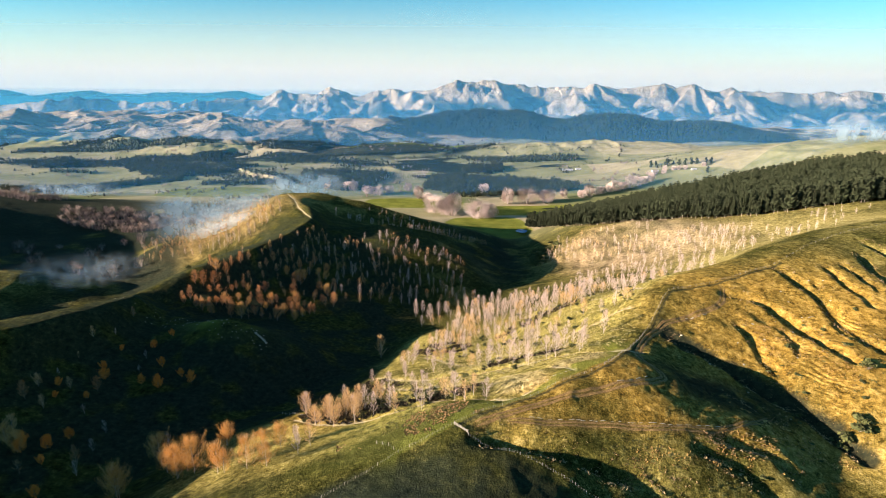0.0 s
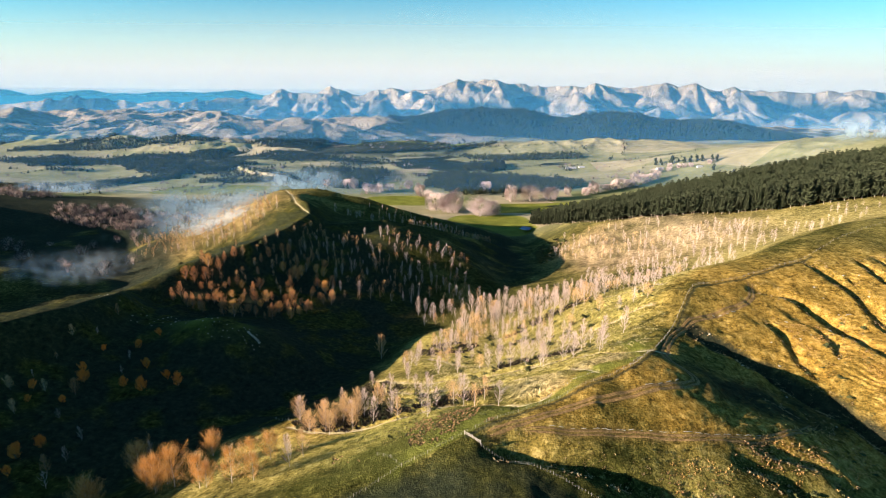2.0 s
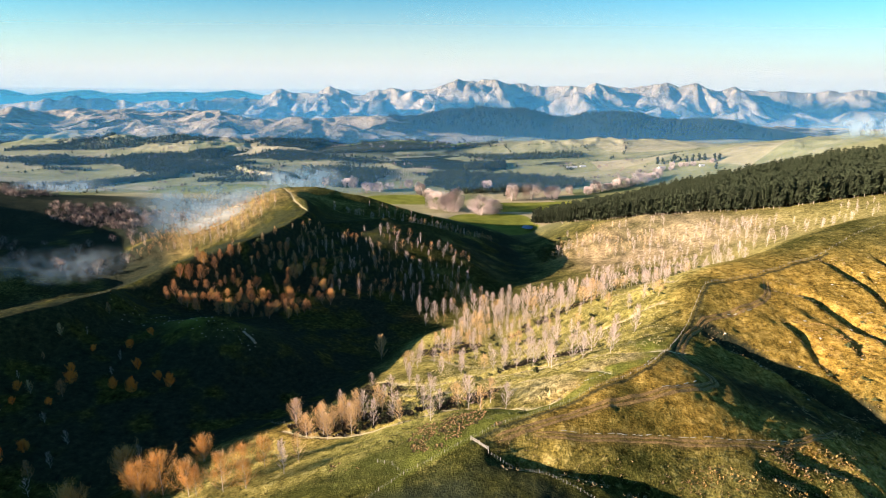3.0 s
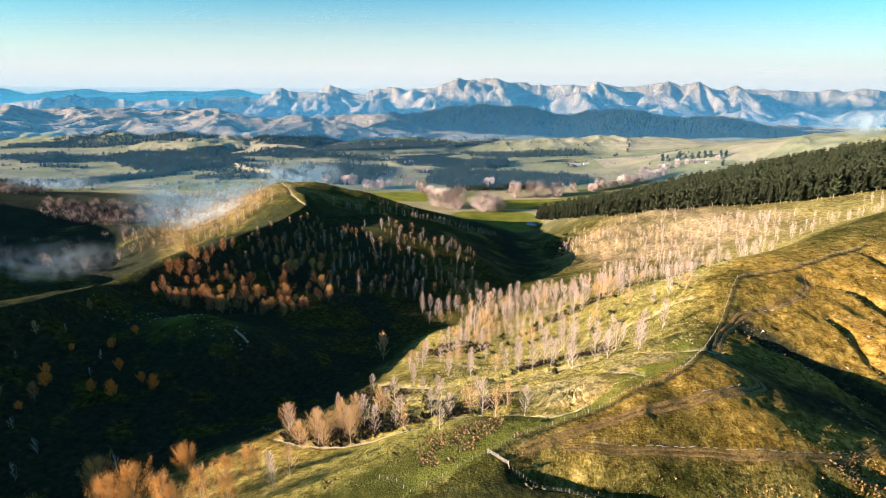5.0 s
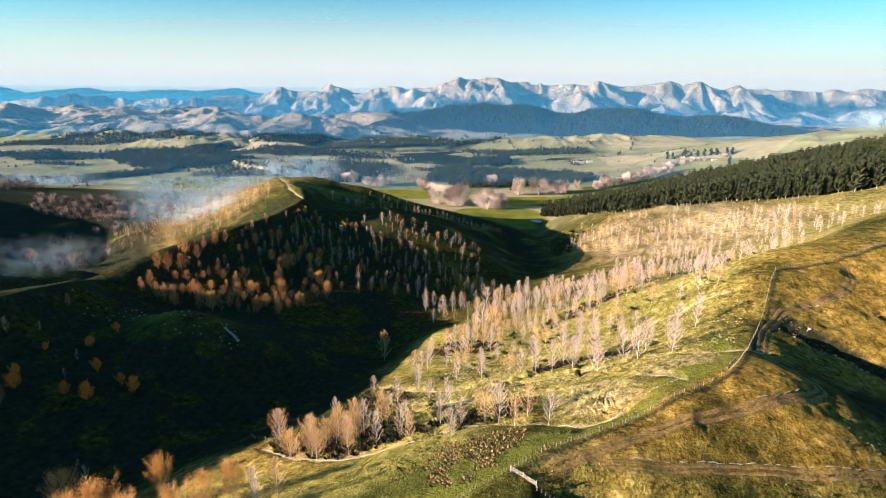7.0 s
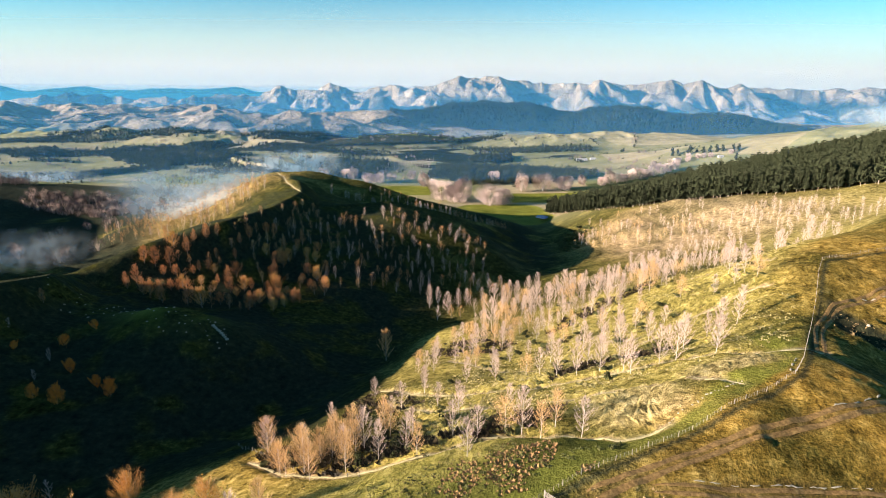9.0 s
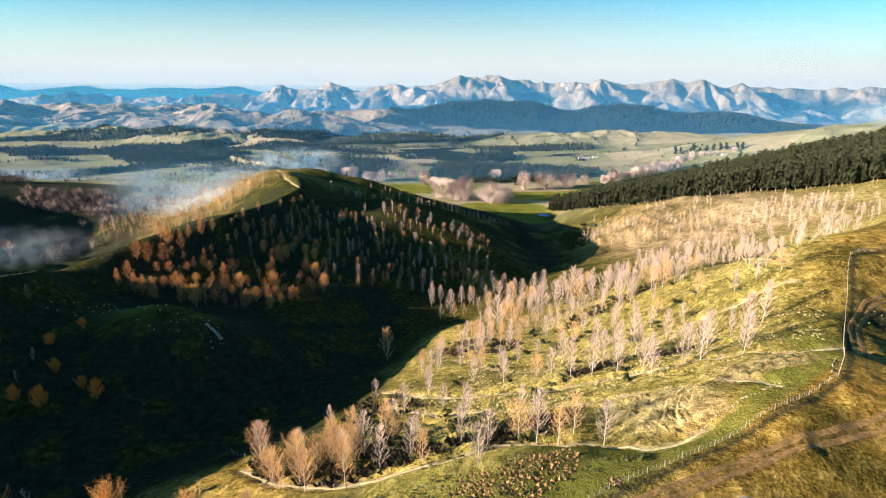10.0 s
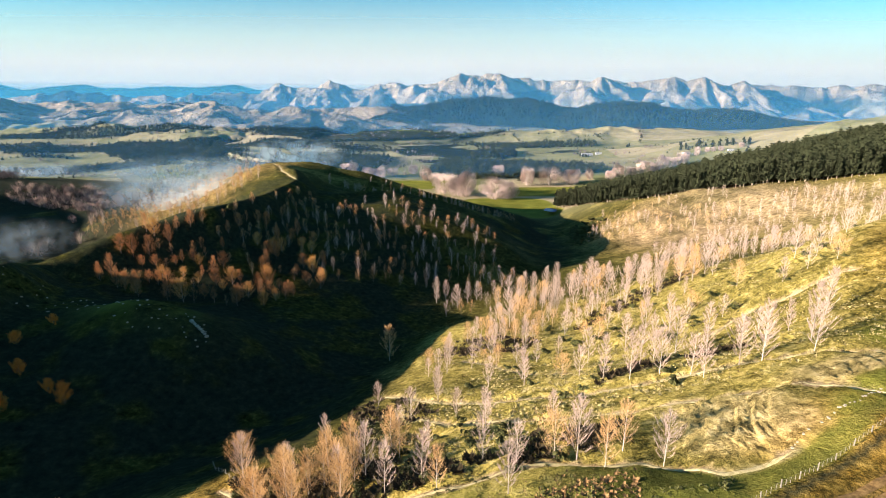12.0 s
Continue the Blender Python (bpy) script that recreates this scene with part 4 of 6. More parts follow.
# ---- mesh building ----
class Shape:
    """Collects faces for one mesh."""
    def __init__(self):
        self.v, self.f = [], []

    def tube(self, pts, radii, sides=5):
        start = len(self.v)
        for k, (p, r) in enumerate(zip(pts, radii)):
            d = (Vector(pts[min(k + 1, len(pts) - 1)]) - Vector(pts[max(k - 1, 0)])).normalized()
            a = d.orthogonal().normalized()
            b = d.cross(a)
            for i in range(sides):
                w = 2 * math.pi * i / sides
                self.v.append(Vector(p) + a * (r * math.cos(w)) + b * (r * math.sin(w)))
        for k in range(len(pts) - 1):
            for i in range(sides):
                j = (i + 1) % sides
                self.f.append((start + k * sides + i, start + k * sides + j, start + (k + 1) * sides + j, start + (k + 1) * sides + i))
        self.f.append(tuple(start + i for i in reversed(range(sides))))
        self.f.append(tuple(start + (len(pts) - 1) * sides + i for i in range(sides)))

    def poly(self, *pts):
        start = len(self.v)
        self.v += [Vector(p) for p in pts]
        self.f.append(tuple(range(start, start + len(pts))))

    def box(self, lo, hi, taper=0.0):
        (x0, y0, z0), (x1, y1, z1) = lo, hi
        s = len(self.v)
        self.v += [Vector(p) for p in ((x0, y0, z0), (x1, y0, z0), (x1, y1, z0), (x0, y1, z0), (x0 + taper, y0 + taper, z1), (x1 - taper, y0 + taper, z1), (x1 - taper, y1 - taper, z1), (x0 + taper, y1 - taper, z1))]
        self.f += [tuple(s + i for i in q) for q in ((3, 2, 1, 0), (4, 5, 6, 7), (0, 1, 5, 4), (1, 2, 6, 5), (2, 3, 7, 6), (3, 0, 4, 7))]

    def mesh(self, name, material, soft=False):
        me = bpy.data.meshes.new(name)
        me.from_pydata([tuple(p) for p in self.v], [], self.f)
        me.materials.append(material)
        if soft:
            me.polygons.foreach_set("use_smooth", np.ones(len(me.polygons), bool))
        me.update()
        return me


def part(name, shape, material, parent, label="", soft=False):
    ob = new(name, shape.mesh(name, material, soft))
    ob.parent = parent
    return tagged(ob, label)


def place(ob, x, y, turn, size, sink=0.15):
    """Copy of a thing, at a place on the ground."""
    made = copy_thing(ob, Matrix.Translation((x, y, ground_z(x, y) - sink)) @ Euler((0, 0, turn)).to_matrix().to_4x4())
    made.scale = (size, size, size)
    return made


# ---- trees ----
def poplar_shapes(seed, height, spread, leaves=0, low=0.07, twigs=20, limbs=30, fine=0.0019, leaf=1.0):
    """Bare or half-bare broadleaf with steep limbs: trunk and limbs, twigs, and last leaves."""
    rnd = random.Random(seed)
    trunk, crown, foliage, boughs = Shape(), Shape(), Shape(), []
    lean = Vector((rnd.uniform(-0.03, 0.03), rnd.uniform(-0.03, 0.03), 0)) * height
    spine = [lean * (k / 6) ** 2 + Vector((rnd.uniform(-0.05, 0.05), rnd.uniform(-0.05, 0.05), height * 0.97 * k / 6)) for k in range(7)]
    trunk.tube(spine, [height * 0.0085 * (1 - 0.9 * k / 6) for k in range(7)], 6)
    for k in range(limbs):
        s = low + (0.9 - low) * (k / limbs) ** 0.9
        base = spine[0].lerp(spine[-1], s)
        w = k * 2.4 + rnd.uniform(-0.5, 0.5)
        reach = spread * (0.35 + 0.65 * math.sin(math.pi * min(1.0, (s - low + 0.16) / (1.05 - low)))) * (1.2 - 0.8 * s) * rnd.uniform(0.55, 1.2)
        rise = reach * rnd.uniform(0.8, 1.5)
        tip = base + Vector((math.cos(w) * reach, math.sin(w) * reach, rise))
        tip.z = min(tip.z, height * 1.02)
        mid = base.lerp(tip, 0.5) + Vector((math.cos(w), math.sin(w), -0.4)) * reach * 0.14
        r = height * 0.0026 * (1.1 - s)
        trunk.tube([base, mid, tip], [r, r * 0.6, r * 0.15], 3)
        if rnd.random() > 0.25:
            boughs.append((base, mid, tip, rnd.uniform(0.6, 1.5)))
        for j in range(twigs):
            u = rnd.uniform(0.2, 1.0)
            p = (base.lerp(mid, u * 2) if u < 0.5 else mid.lerp(tip, u * 2 - 1))
            a = w + rnd.uniform(-1.3, 1.3)
            length = height * rnd.uniform(0.055, 0.13)
            d = Vector((math.cos(a) * 0.55, math.sin(a) * 0.55, rnd.uniform(0.5, 1.2))).normalized() * length
            side = Vector((-math.sin(a), math.cos(a), rnd.uniform(-0.3, 0.3))) * (height * fine)
            crown.poly(p - side, p + side, p + d)
            if j % 3 == 0:
                side = Vector((math.cos(a), math.sin(a), 0)) * (height * fine)
                q = p + d * 0.4
                crown.poly(q - side, q + side, q + Vector((d.y * 0.5, -d.x * 0.5, d.z * 0.7)))
    for k in range(leaves):
        base, mid, tip, full = rnd.choice(boughs)
        u = 0.25 + 0.8 * rnd.random() ** 0.8
        p = base.lerp(mid, u * 2) if u < 0.5 else mid.lerp(tip, u * 2 - 1)
        p = p + Vector((rnd.gauss(0, 1), rnd.gauss(0, 1), rnd.gauss(0, 1.3))) * spread * 0.11 * full
        a = Vector((rnd.uniform(-1, 1), rnd.uniform(-1, 1), rnd.uniform(0.2, 2.2))).normalized() * rnd.uniform(0.14, 0.32)
        b = a.cross(Vector((rnd.uniform(-1, 1), rnd.uniform(-1, 1), 1))).normalized() * rnd.uniform(0.014, 0.026) * leaf
        foliage.poly(p - a, p + b, p + a, p - b)
    return trunk, crown, foliage


def poplar(seed, height, spread, twig_material, leaf_material=None, leaves=0, low=0.10, twigs=44, bark=None, leaf=1.0):
    top = new("poplar_tree")
    trunk, crown, foliage = poplar_shapes(seed, height, spread, leaves, low, twigs, 38, 0.0010, leaf)
    part("trunk", trunk, bark or PALE_BARK, top)
    part("crown", crown, twig_material, top)
    if leaves:
        part("foliage", foliage, leaf_material, top)
    return top


def pine_shapes(seed, height, spread, tiers, fans, bare):
    """Plantation pine: whorls of upswept fans of needles round a straight stem."""
    rnd = random.Random(seed)
    trunk, crown = Shape(), Shape()
    trunk.tube([(0, 0, -0.3), (0, 0, height * 0.5), (0, 0, height * 0.97)], [height * 0.013, height * 0.009, 0.02], 5)
    core = len(crown.v)
    crown.v += [Vector((math.cos(w) * spread * 0.55, math.sin(w) * spread * 0.55, height * bare)) for w in (0, 1.05, 2.1, 3.14, 4.19, 5.24)] + [Vector((0, 0, height * 0.97))]
    crown.f += [(core + i, core + (i + 1) % 6, core + 6) for i in range(6)]
    for k in range(tiers):
        s = k / (tiers - 1)
        z = height * (bare + (0.97 - bare) * s)
        r = spread * (1 - s) ** 0.48 * rnd.uniform(0.8, 1.2) + 0.3
        for i in range(fans):
            w = 6.283 * (i + rnd.uniform(-0.35, 0.35)) / fans + k * 1.1
            rr = r * rnd.uniform(0.7, 1.2)
            half = 3.5 / fans
            lift = rnd.uniform(0.25, 0.95) * rr
            root = Vector((0, 0, z + height * 0.07))
            tip = Vector((math.cos(w) * rr, math.sin(w) * rr, z + lift))
            a = Vector((math.cos(w - half) * rr * 0.62, math.sin(w - half) * rr * 0.62, z + height * 0.012))
            b = Vector((math.cos(w + half) * rr * 0.62, math.sin(w + half) * rr * 0.62, z + height * 0.012))
            crown.poly(root, a, tip)
            crown.poly(root, tip, b)
    return trunk, crown


def pine(seed, height, spread, tiers=11, fans=9, bare=0.16):
    top = new("pine_tree")
    trunk, crown = pine_shapes(seed, height, spread, tiers, fans, bare)
    part("trunk", trunk, GREY_BARK, top)
    part("crown", crown, NEEDLE, top)
    return top


def bush_shape(shape, at, size, rnd, blades=34, flat=0.7):
    for _ in range(blades):
        w, e = rnd.uniform(0, 6.283), rnd.random()
        d = Vector((math.cos(w) * math.sqrt(1 - e * e), math.sin(w) * math.sqrt(1 - e * e), e * flat))
        p = at + d * size * rnd.uniform(0.6, 1.0)
        a = Vector((rnd.uniform(-1, 1), rnd.uniform(-1, 1), rnd.uniform(-1, 1))).normalized() * size * 0.34
        b = a.cross(d).normalized() * size * 0.3
        shape.poly(p - a, p + b, p + a, p - b)


def joined_trees(name, label, category, spots, kinds, material):
    """Many trees as one mesh: spots of (x, y, turn, size), over a few template shapes. A shape may name its faces' materials."""
    templates = [np.array([tuple(p) for p in s.v]) for s in kinds]
    verts, faces, slots, run = [], [], [], 0
    zs = [ground_z(s[0], s[1]) for s in spots]
    for k, ((x, y, turn, size), z) in enumerate(zip(spots, zs)):
        t, s = templates[k % len(kinds)], kinds[k % len(kinds)]
        c, n = math.cos(turn) * size, math.sin(turn) * size
        verts.append(np.stack([x + t[:, 0] * c - t[:, 1] * n, y + t[:, 0] * n + t[:, 1] * c, z - 0.3 + t[:, 2] * size], -1))
        faces += [tuple(i + run for i in f) for f in s.f]
        slots += s.slots if hasattr(s, "slots") else [0] * len(s.f)
        run += len(t)
    me = bpy.data.meshes.new(name)
    me.from_pydata(np.concatenate(verts).tolist(), [], faces)
    for m in material if isinstance(material, tuple) else (material,):
        me.materials.append(m)
    me.polygons.foreach_set("material_index", np.array(slots, np.int32))
    me.update()
    return tagged(new(name, me), label, category, kind="stuff")


def merged(*shapes):
    """Shapes laid into one, each with its own material slot."""
    out = Shape()
    out.slots = []
    for k, s in enumerate(shapes):
        out.f += [tuple(i + len(out.v) for i in f) for f in s.f]
        out.v += s.v
        out.slots += [k] * len(s.f)
    return out


def inside(x, y, shape):
    hit = False
    for (x0, y0), (x1, y1) in zip(shape, shape[1:] + shape[:1]):
        if (y0 > y) != (y1 > y) and x < (x1 - x0) * (y - y0) / (y1 - y0) + x0:
            hit = not hit
    return hit


def scatter(shape, count, gap, rnd, taken=()):
    xs, ys_ = [p[0] for p in shape], [p[1] for p in shape]
    out, all_ = [], list(taken)
    for _ in range(count * 40):
        if len(out) == count:
            break
        x, y = rnd.uniform(min(xs), max(xs)), rnd.uniform(min(ys_), max(ys_))
        if inside(x, y, shape) and all((x - p[0]) ** 2 + (y - p[1]) ** 2 > gap * gap for p in all_):
            out.append((x, y))
            all_.append((x, y))
    return out


rnd = random.Random(7)
BARE = [poplar(20 + k, h, s, PINK_TWIG) for k, (h, s) in enumerate(((14, 2.8), (15, 3.1), (13, 3.3), (16, 2.5)))]
WARM = [poplar(40 + k, h, s, TAN_TWIG, GOLD_LEAF, n) for k, (h, s, n) in enumerate(((13, 3.9, 1500), (14, 3.4, 900), (11, 4.2, 2000)))]
RUST = [poplar(60 + k, h, s, BRONZE_TWIG, RUST_LEAF, n, bark=GREY_BARK, leaf=1.5) for k, (h, s, n) in enumerate(((13, 4.0, 2400), (11.5, 4.3, 2800), (14, 3.0, 1300)))]
AMBER = [poplar(90 + k, h, s, TAN_TWIG, AMBER_LEAF, n, low=0.06, leaf=1.5) for k, (h, s, n) in enumerate(((13, 4.4, 4200), (11, 4.2, 3600)))]
ROUND = [poplar(80 + k, h, s, BRONZE_TWIG, ORANGE_LEAF, n, low=0.05, bark=GREY_BARK, leaf=4.0) for k, (h, s, n) in enumerate(((7, 2.5, 2400), (8.5, 2.9, 3000)))]
for tree in BARE:
    tagged(tree, "bare pale poplar with steep feathery limbs on the hillside", "tree", "poplars on the slopes")
for tree in WARM:
    tagged(tree, "tan poplar holding its last golden leaves on the hillside", "tree", "poplars on the slopes")
for tree in RUST:
    tagged(tree, "rust-brown poplar with withered leaves on the shaded face", "tree", "poplars on the slopes")
for tree in AMBER:
    tagged(tree, "bushy amber poplar still in full leaf at the slope foot", "tree", "poplars on the slopes")
for tree in ROUND:
    tagged(tree, "low round golden willow on shaded pasture", "tree", "willows in the valley")

# trees that stand out, from the lower slope upwards
LOWER = [(-31, 213), (-38, 220), (-21, 210), (-9, 201), (-6, 213), (1, 213), (5, 212), (9, 208), (13, 211), (18, 205), (4, 270), (15, 270), (-12, 217),
         (-41, 220), (-54, 226), (-66, 232), (-36, 222), (-110, 193), (-122, 206), (-108, 197), (-89, 184), (-76, 181), (-98, 215), (-74, 193), (-67, 195), (-57, 185), (-54, 192), (-24, 214), (-134, 190)]
UPPER = [(19, 266), (23, 257), (28, 251), (35, 250), (48, 271), (41, 246), (41, 240), (62, 281), (50, 242), (54, 240), (60, 249), (65, 239), (68, 245), (83, 262), (50, 300), (54, 290), (27, 286)]
SHADED = [(-212, 302), (-197, 304), (-183, 314), (-178, 328), (-214, 257), (-207, 262), (-213, 246), (-203, 244), (-203, 253), (-191, 259), (-202, 263), (-190, 267), (-203, 224), (-180, 209), (-168, 214), (-207, 337), (-180, 228)]
GOLDEN_BIG = [(-110, 192), (-103, 193), (-135, 190), (-130, 216), (-68, 180), (-86, 183), (-99, 216), (-193, 213), (-200, 216), (-67, 234), (-51, 216), (-45, 227), (-40, 228)]
GOLDEN = [(-197, 285), (-192, 277), (-174, 281), (-157, 293), (-149, 289), (-171, 299), (-164, 280), (-195, 219), (-192, 213), (-184, 219), (-170, 191)]
stock = []


def grow(kinds, x, y, lo, hi):
    stock.append((kinds, x, y, rnd.uniform(0, 6.283), rnd.uniform(lo, hi)))


for x, y in LOWER:
    grow(*((AMBER, x, y, 0.85, 1.2) if x < -66 else (WARM if rnd.random() < 0.3 else BARE, x, y, 0.72, 0.98)))
for x, y in scatter([(-62, 218), (-45, 208), (-25, 214), (-30, 232), (-52, 236)], 16, 2.5, rnd, LOWER):
    grow(WARM, x, y, 0.6, 1.0)
for x, y in UPPER:
    grow(BARE, x, y, 0.8, 1.1)
for x, y in SHADED:
    grow(rnd.choice((RUST, ROUND, RUST, WARM)), x, y, 0.55, 0.85)
for x, y in GOLDEN:
    grow(ROUND, x, y, 0.75, 1.05)
for x, y in GOLDEN_BIG:
    grow(WARM if x > -68 else AMBER, x, y, *((1.3, 1.65) if -140 < x < -100 and y < 217 else (0.85, 1.15)))
BROW_ROW = [(19, 440), (27, 440), (34, 436), (40, 430), (44, 420), (49, 408), (54, 391), (58, 386), (62, 382), (66, 369), (68, 351), (75, 353), (82, 349), (86, 346), (11, 364), (19, 370), (33, 370), (44, 378),
            (24, 428), (36, 418), (52, 402), (72, 366), (12, 430), (30, 445), (94, 352), (102, 358), (88, 362), (60, 398), (46, 432)]
for x, y in BROW_ROW:
    grow(WARM if rnd.random() < 0.2 else BARE, x, y, 1.05, 1.4)
for x, y in ((-5, 452), (1, 458), (-25, 448), (-19, 455), (-12, 440)):
    grow(BARE, x, y, 0.95, 1.2)
grow(WARM, -46, 363, 1.35, 1.4)
SUNNY_SLOPE = [(-60, 215), (-10, 222), (40, 248), (78, 250), (100, 280), (128, 310), (165, 345), (200, 375), (170, 405), (120, 420), (90, 440), (60, 455), (35, 440), (5, 395), (-15, 340), (-45, 280)]
DENSE_BAND = [(0, 330), (60, 350), (120, 370), (190, 385), (160, 415), (100, 440), (60, 460), (30, 440), (0, 390)]
LEFT_SLOPE = [(-235, 175), (-150, 150), (-95, 165), (-120, 215), (-165, 300), (-215, 330)]
UPPER_SLOPE = [(150, 372), (200, 385), (270, 415), (330, 440), (305, 490), (250, 540), (180, 560), (120, 500), (110, 430)]
HEAD_SLOPE = [(120, 640), (200, 560), (285, 505), (300, 540), (255, 590), (230, 660), (150, 725)]
CREST_ROW = [(285, 500), (300, 490), (330, 455), (420, 500), (360, 530), (310, 540)]
WOOD_WEST = [(-212, 428), (-170, 455), (-150, 500), (-110, 500), (-90, 440), (-120, 400), (-160, 385), (-205, 392)]
WOOD_EAST = [(-150, 500), (-140, 560), (-90, 565), (-30, 568), (25, 570), (15, 500), (-40, 465), (-90, 440)]
WOOD_FOOT = [(-20, 420), (15, 440), (35, 520), (10, 520), (-15, 470)]
MIST_SLOPE = [(-395, 680), (-330, 600), (-235, 580), (-195, 640), (-225, 730), (-300, 790)]
BACK_SLOPE = [(-130, 780), (0, 780), (50, 760), (40, 700), (-60, 730)]
placed = [(x, y) for _, x, y, *_ in stock]
for zone, count, gap_, kinds, lo, hi in ((SUNNY_SLOPE, 90, 7, (BARE, BARE, BARE, BARE, WARM), 0.55, 0.9), ([(-35, 300), (0, 290), (30, 330), (10, 400), (-15, 350)], 26, 5, (WARM, WARM, BARE), 0.6, 0.9), (DENSE_BAND, 60, 5.0, (BARE, BARE, BARE, WARM), 0.5, 0.8),
                                        (WOOD_WEST, 84, 4.2, (RUST, RUST, RUST, AMBER), 0.55, 1.1)):
    for x, y in scatter(zone, count, gap_, rnd, placed):
        placed.append((x, y))
        grow(rnd.choice(kinds), x, y, lo, hi)
# those farther off, too many to count
LIGHT = {"bare": [merged(*poplar_shapes(200 + k, h, s, 0, 0.12, 16, 18, 0.0028)) for k, (h, s) in enumerate(((14, 2.7), (15, 3.0), (13, 3.2)))],
         "warm": [merged(*poplar_shapes(210 + k, h, s, n, 0.12, 10, 16, 0.0036)) for k, (h, s, n) in enumerate(((13, 3.0, 500), (12, 3.4, 600)))],
         "rust": [merged(*poplar_shapes(220 + k, h, s, n, 0.12, 10, 16, 0.0036)) for k, (h, s, n) in enumerate(((13, 3.2, 560), (12, 3.4, 640)))]}
SLOTS = {"bare": (PALE_BARK, PINK_TWIG, GOLD_LEAF), "warm": (PALE_BARK, TAN_TWIG, GOLD_LEAF), "rust": (GREY_BARK, TAN_TWIG, RUST_LEAF)}
TELL = {"bare": "bare pale poplars scattered over the farther slopes", "warm": "tan and golden poplars scattered over the farther slopes", "rust": "rust-brown poplars scattered over the shaded slopes"}
far_spots = {"bare": [], "warm": [], "rust": []}
for zone, count, gap_, kinds, lo, hi in ((DENSE_BAND, 130, 3.2, ("bare", "bare", "bare", "warm"), 0.45, 0.8), (LEFT_SLOPE, 26, 8, ("bare", "rust", "bare", "warm"), 0.35, 0.65), ([(-205, 432), (-168, 466), (-152, 530), (-142, 580), (-118, 560), (-120, 480), (-170, 436)], 34, 6, ("rust", "rust", "warm"), 0.5, 0.85), (UPPER_SLOPE, 100, 7, ("bare",), 0.45, 0.78), (HEAD_SLOPE, 60, 5, ("bare", "bare", "warm"), 0.5, 0.9), ([(118, 640), (170, 600), (215, 560), (240, 580), (200, 640), (140, 690)], 60, 3.5, ("bare", "warm"), 0.5, 0.95), ([(230, 540), (285, 505), (300, 530), (262, 580)], 34, 3.5, ("bare",), 0.5, 0.9), (CREST_ROW, 22, 4, ("bare",), 0.4, 0.65),
                                        (WOOD_WEST, 30, 4.5, ("rust", "rust", "warm"), 0.5, 0.8), (WOOD_EAST, 170, 5.0, ("rust", "bare", "bare", "rust"), 0.4, 1.0), (WOOD_FOOT, 18, 5, ("bare", "rust"), 0.7, 1.0),
                                        ([(-372, 640), (-335, 598), (-300, 610), (-300, 690), (-355, 700)], 70, 4.5, ("rust", "rust", "warm"), 0.5, 0.85), (MIST_SLOPE, 170, 6, ("warm", "rust", "bare", "bare"), 0.6, 1.05), (BACK_SLOPE, 40, 8, ("rust", "bare"), 0.5, 0.8), ([(-40, 640), (0, 668), (60, 700), (60, 716), (-10, 682), (-50, 652)], 46, 3.2, ("rust", "rust", "bare"), 0.5, 0.75), ([(-150, 690), (-60, 690), (20, 740), (0, 775), (-90, 760)], 40, 7, ("rust", "bare", "bare"), 0.5, 0.9)):
    for x, y in scatter(zone, count, gap_, rnd, placed):
        placed.append((x, y))
        far_spots[rnd.choice(kinds)].append((x, y, rnd.uniform(0, 6.283), rnd.uniform(lo, hi)))
for kind, spots in far_spots.items():
    joined_trees("hillside_poplars", TELL[kind], "trees", spots, LIGHT[kind], SLOTS[kind])
used = set()
for kinds, x, y, turn, size in stock:
    tree = rnd.choice(kinds)
    if tree.name in used:
        place(tree, x, y, turn, size)
    else:
        used.add(tree.name)
        tree.location, tree.rotation_euler, tree.scale = (x, y, ground_z(x, y) - 0.15), (0, 0, turn), (size, size, size)

# pine plantation on the hill
PLANTATION = [(140, 905), (172, 820), (214, 742), (262, 668), (302, 612), (345, 575), (420, 535), (520, 530), (640, 560), (720, 640), (680, 780), (560, 820), (449, 815), (340, 885), (230, 930), (160, 940)]
FRONT = PLANTATION[:8]
pines = []
for row in range(90):
    for col in range(100):
        x, y = 130 + col * 6.0 + rnd.uniform(-2.4, 2.4), 520 + row * 5.4 + rnd.uniform(-2.4, 2.4) + (col % 2) * 2.7
        if inside(x, y, PLANTATION):
            pines.append((x, y, rnd.uniform(0, 6.283), rnd.uniform(0.74, 1.2)))
edge = off_line(np.array([p[0] for p in pines]), np.array([p[1] for p in pines]), FRONT)[0]
order = np.argsort(edge)
PINES = [pine(100 + k, h, s) for k, (h, s) in enumerate(((22, 4.9), (24, 5.3), (21, 4.6)))]
for tree in PINES:
    tagged(tree, "dark green plantation pine at the edge of the block", "tree", "pines of the plantation edge")
for k, i in enumerate(order[:240]):
    x, y, turn, size = pines[i]
    tree = PINES[k % 3]
    if k < 3:
        tree.location, tree.rotation_euler, tree.scale = (x, y, ground_z(x, y) - 0.15), (0, 0, turn), (size, size, size)
    else:
        place(tree, x, y, turn, size)
crowns = [pine_shapes(120 + k, h, s, 9, 7, 0.2)[1] for k, (h, s) in enumerate(((22, 4.9), (24, 5.3), (21, 4.6)))]
joined_trees("pine_plantation", "dense dark green pine plantation covering a hill", "forest", [pines[i] for i in order[240:]], crowns, NEEDLE)

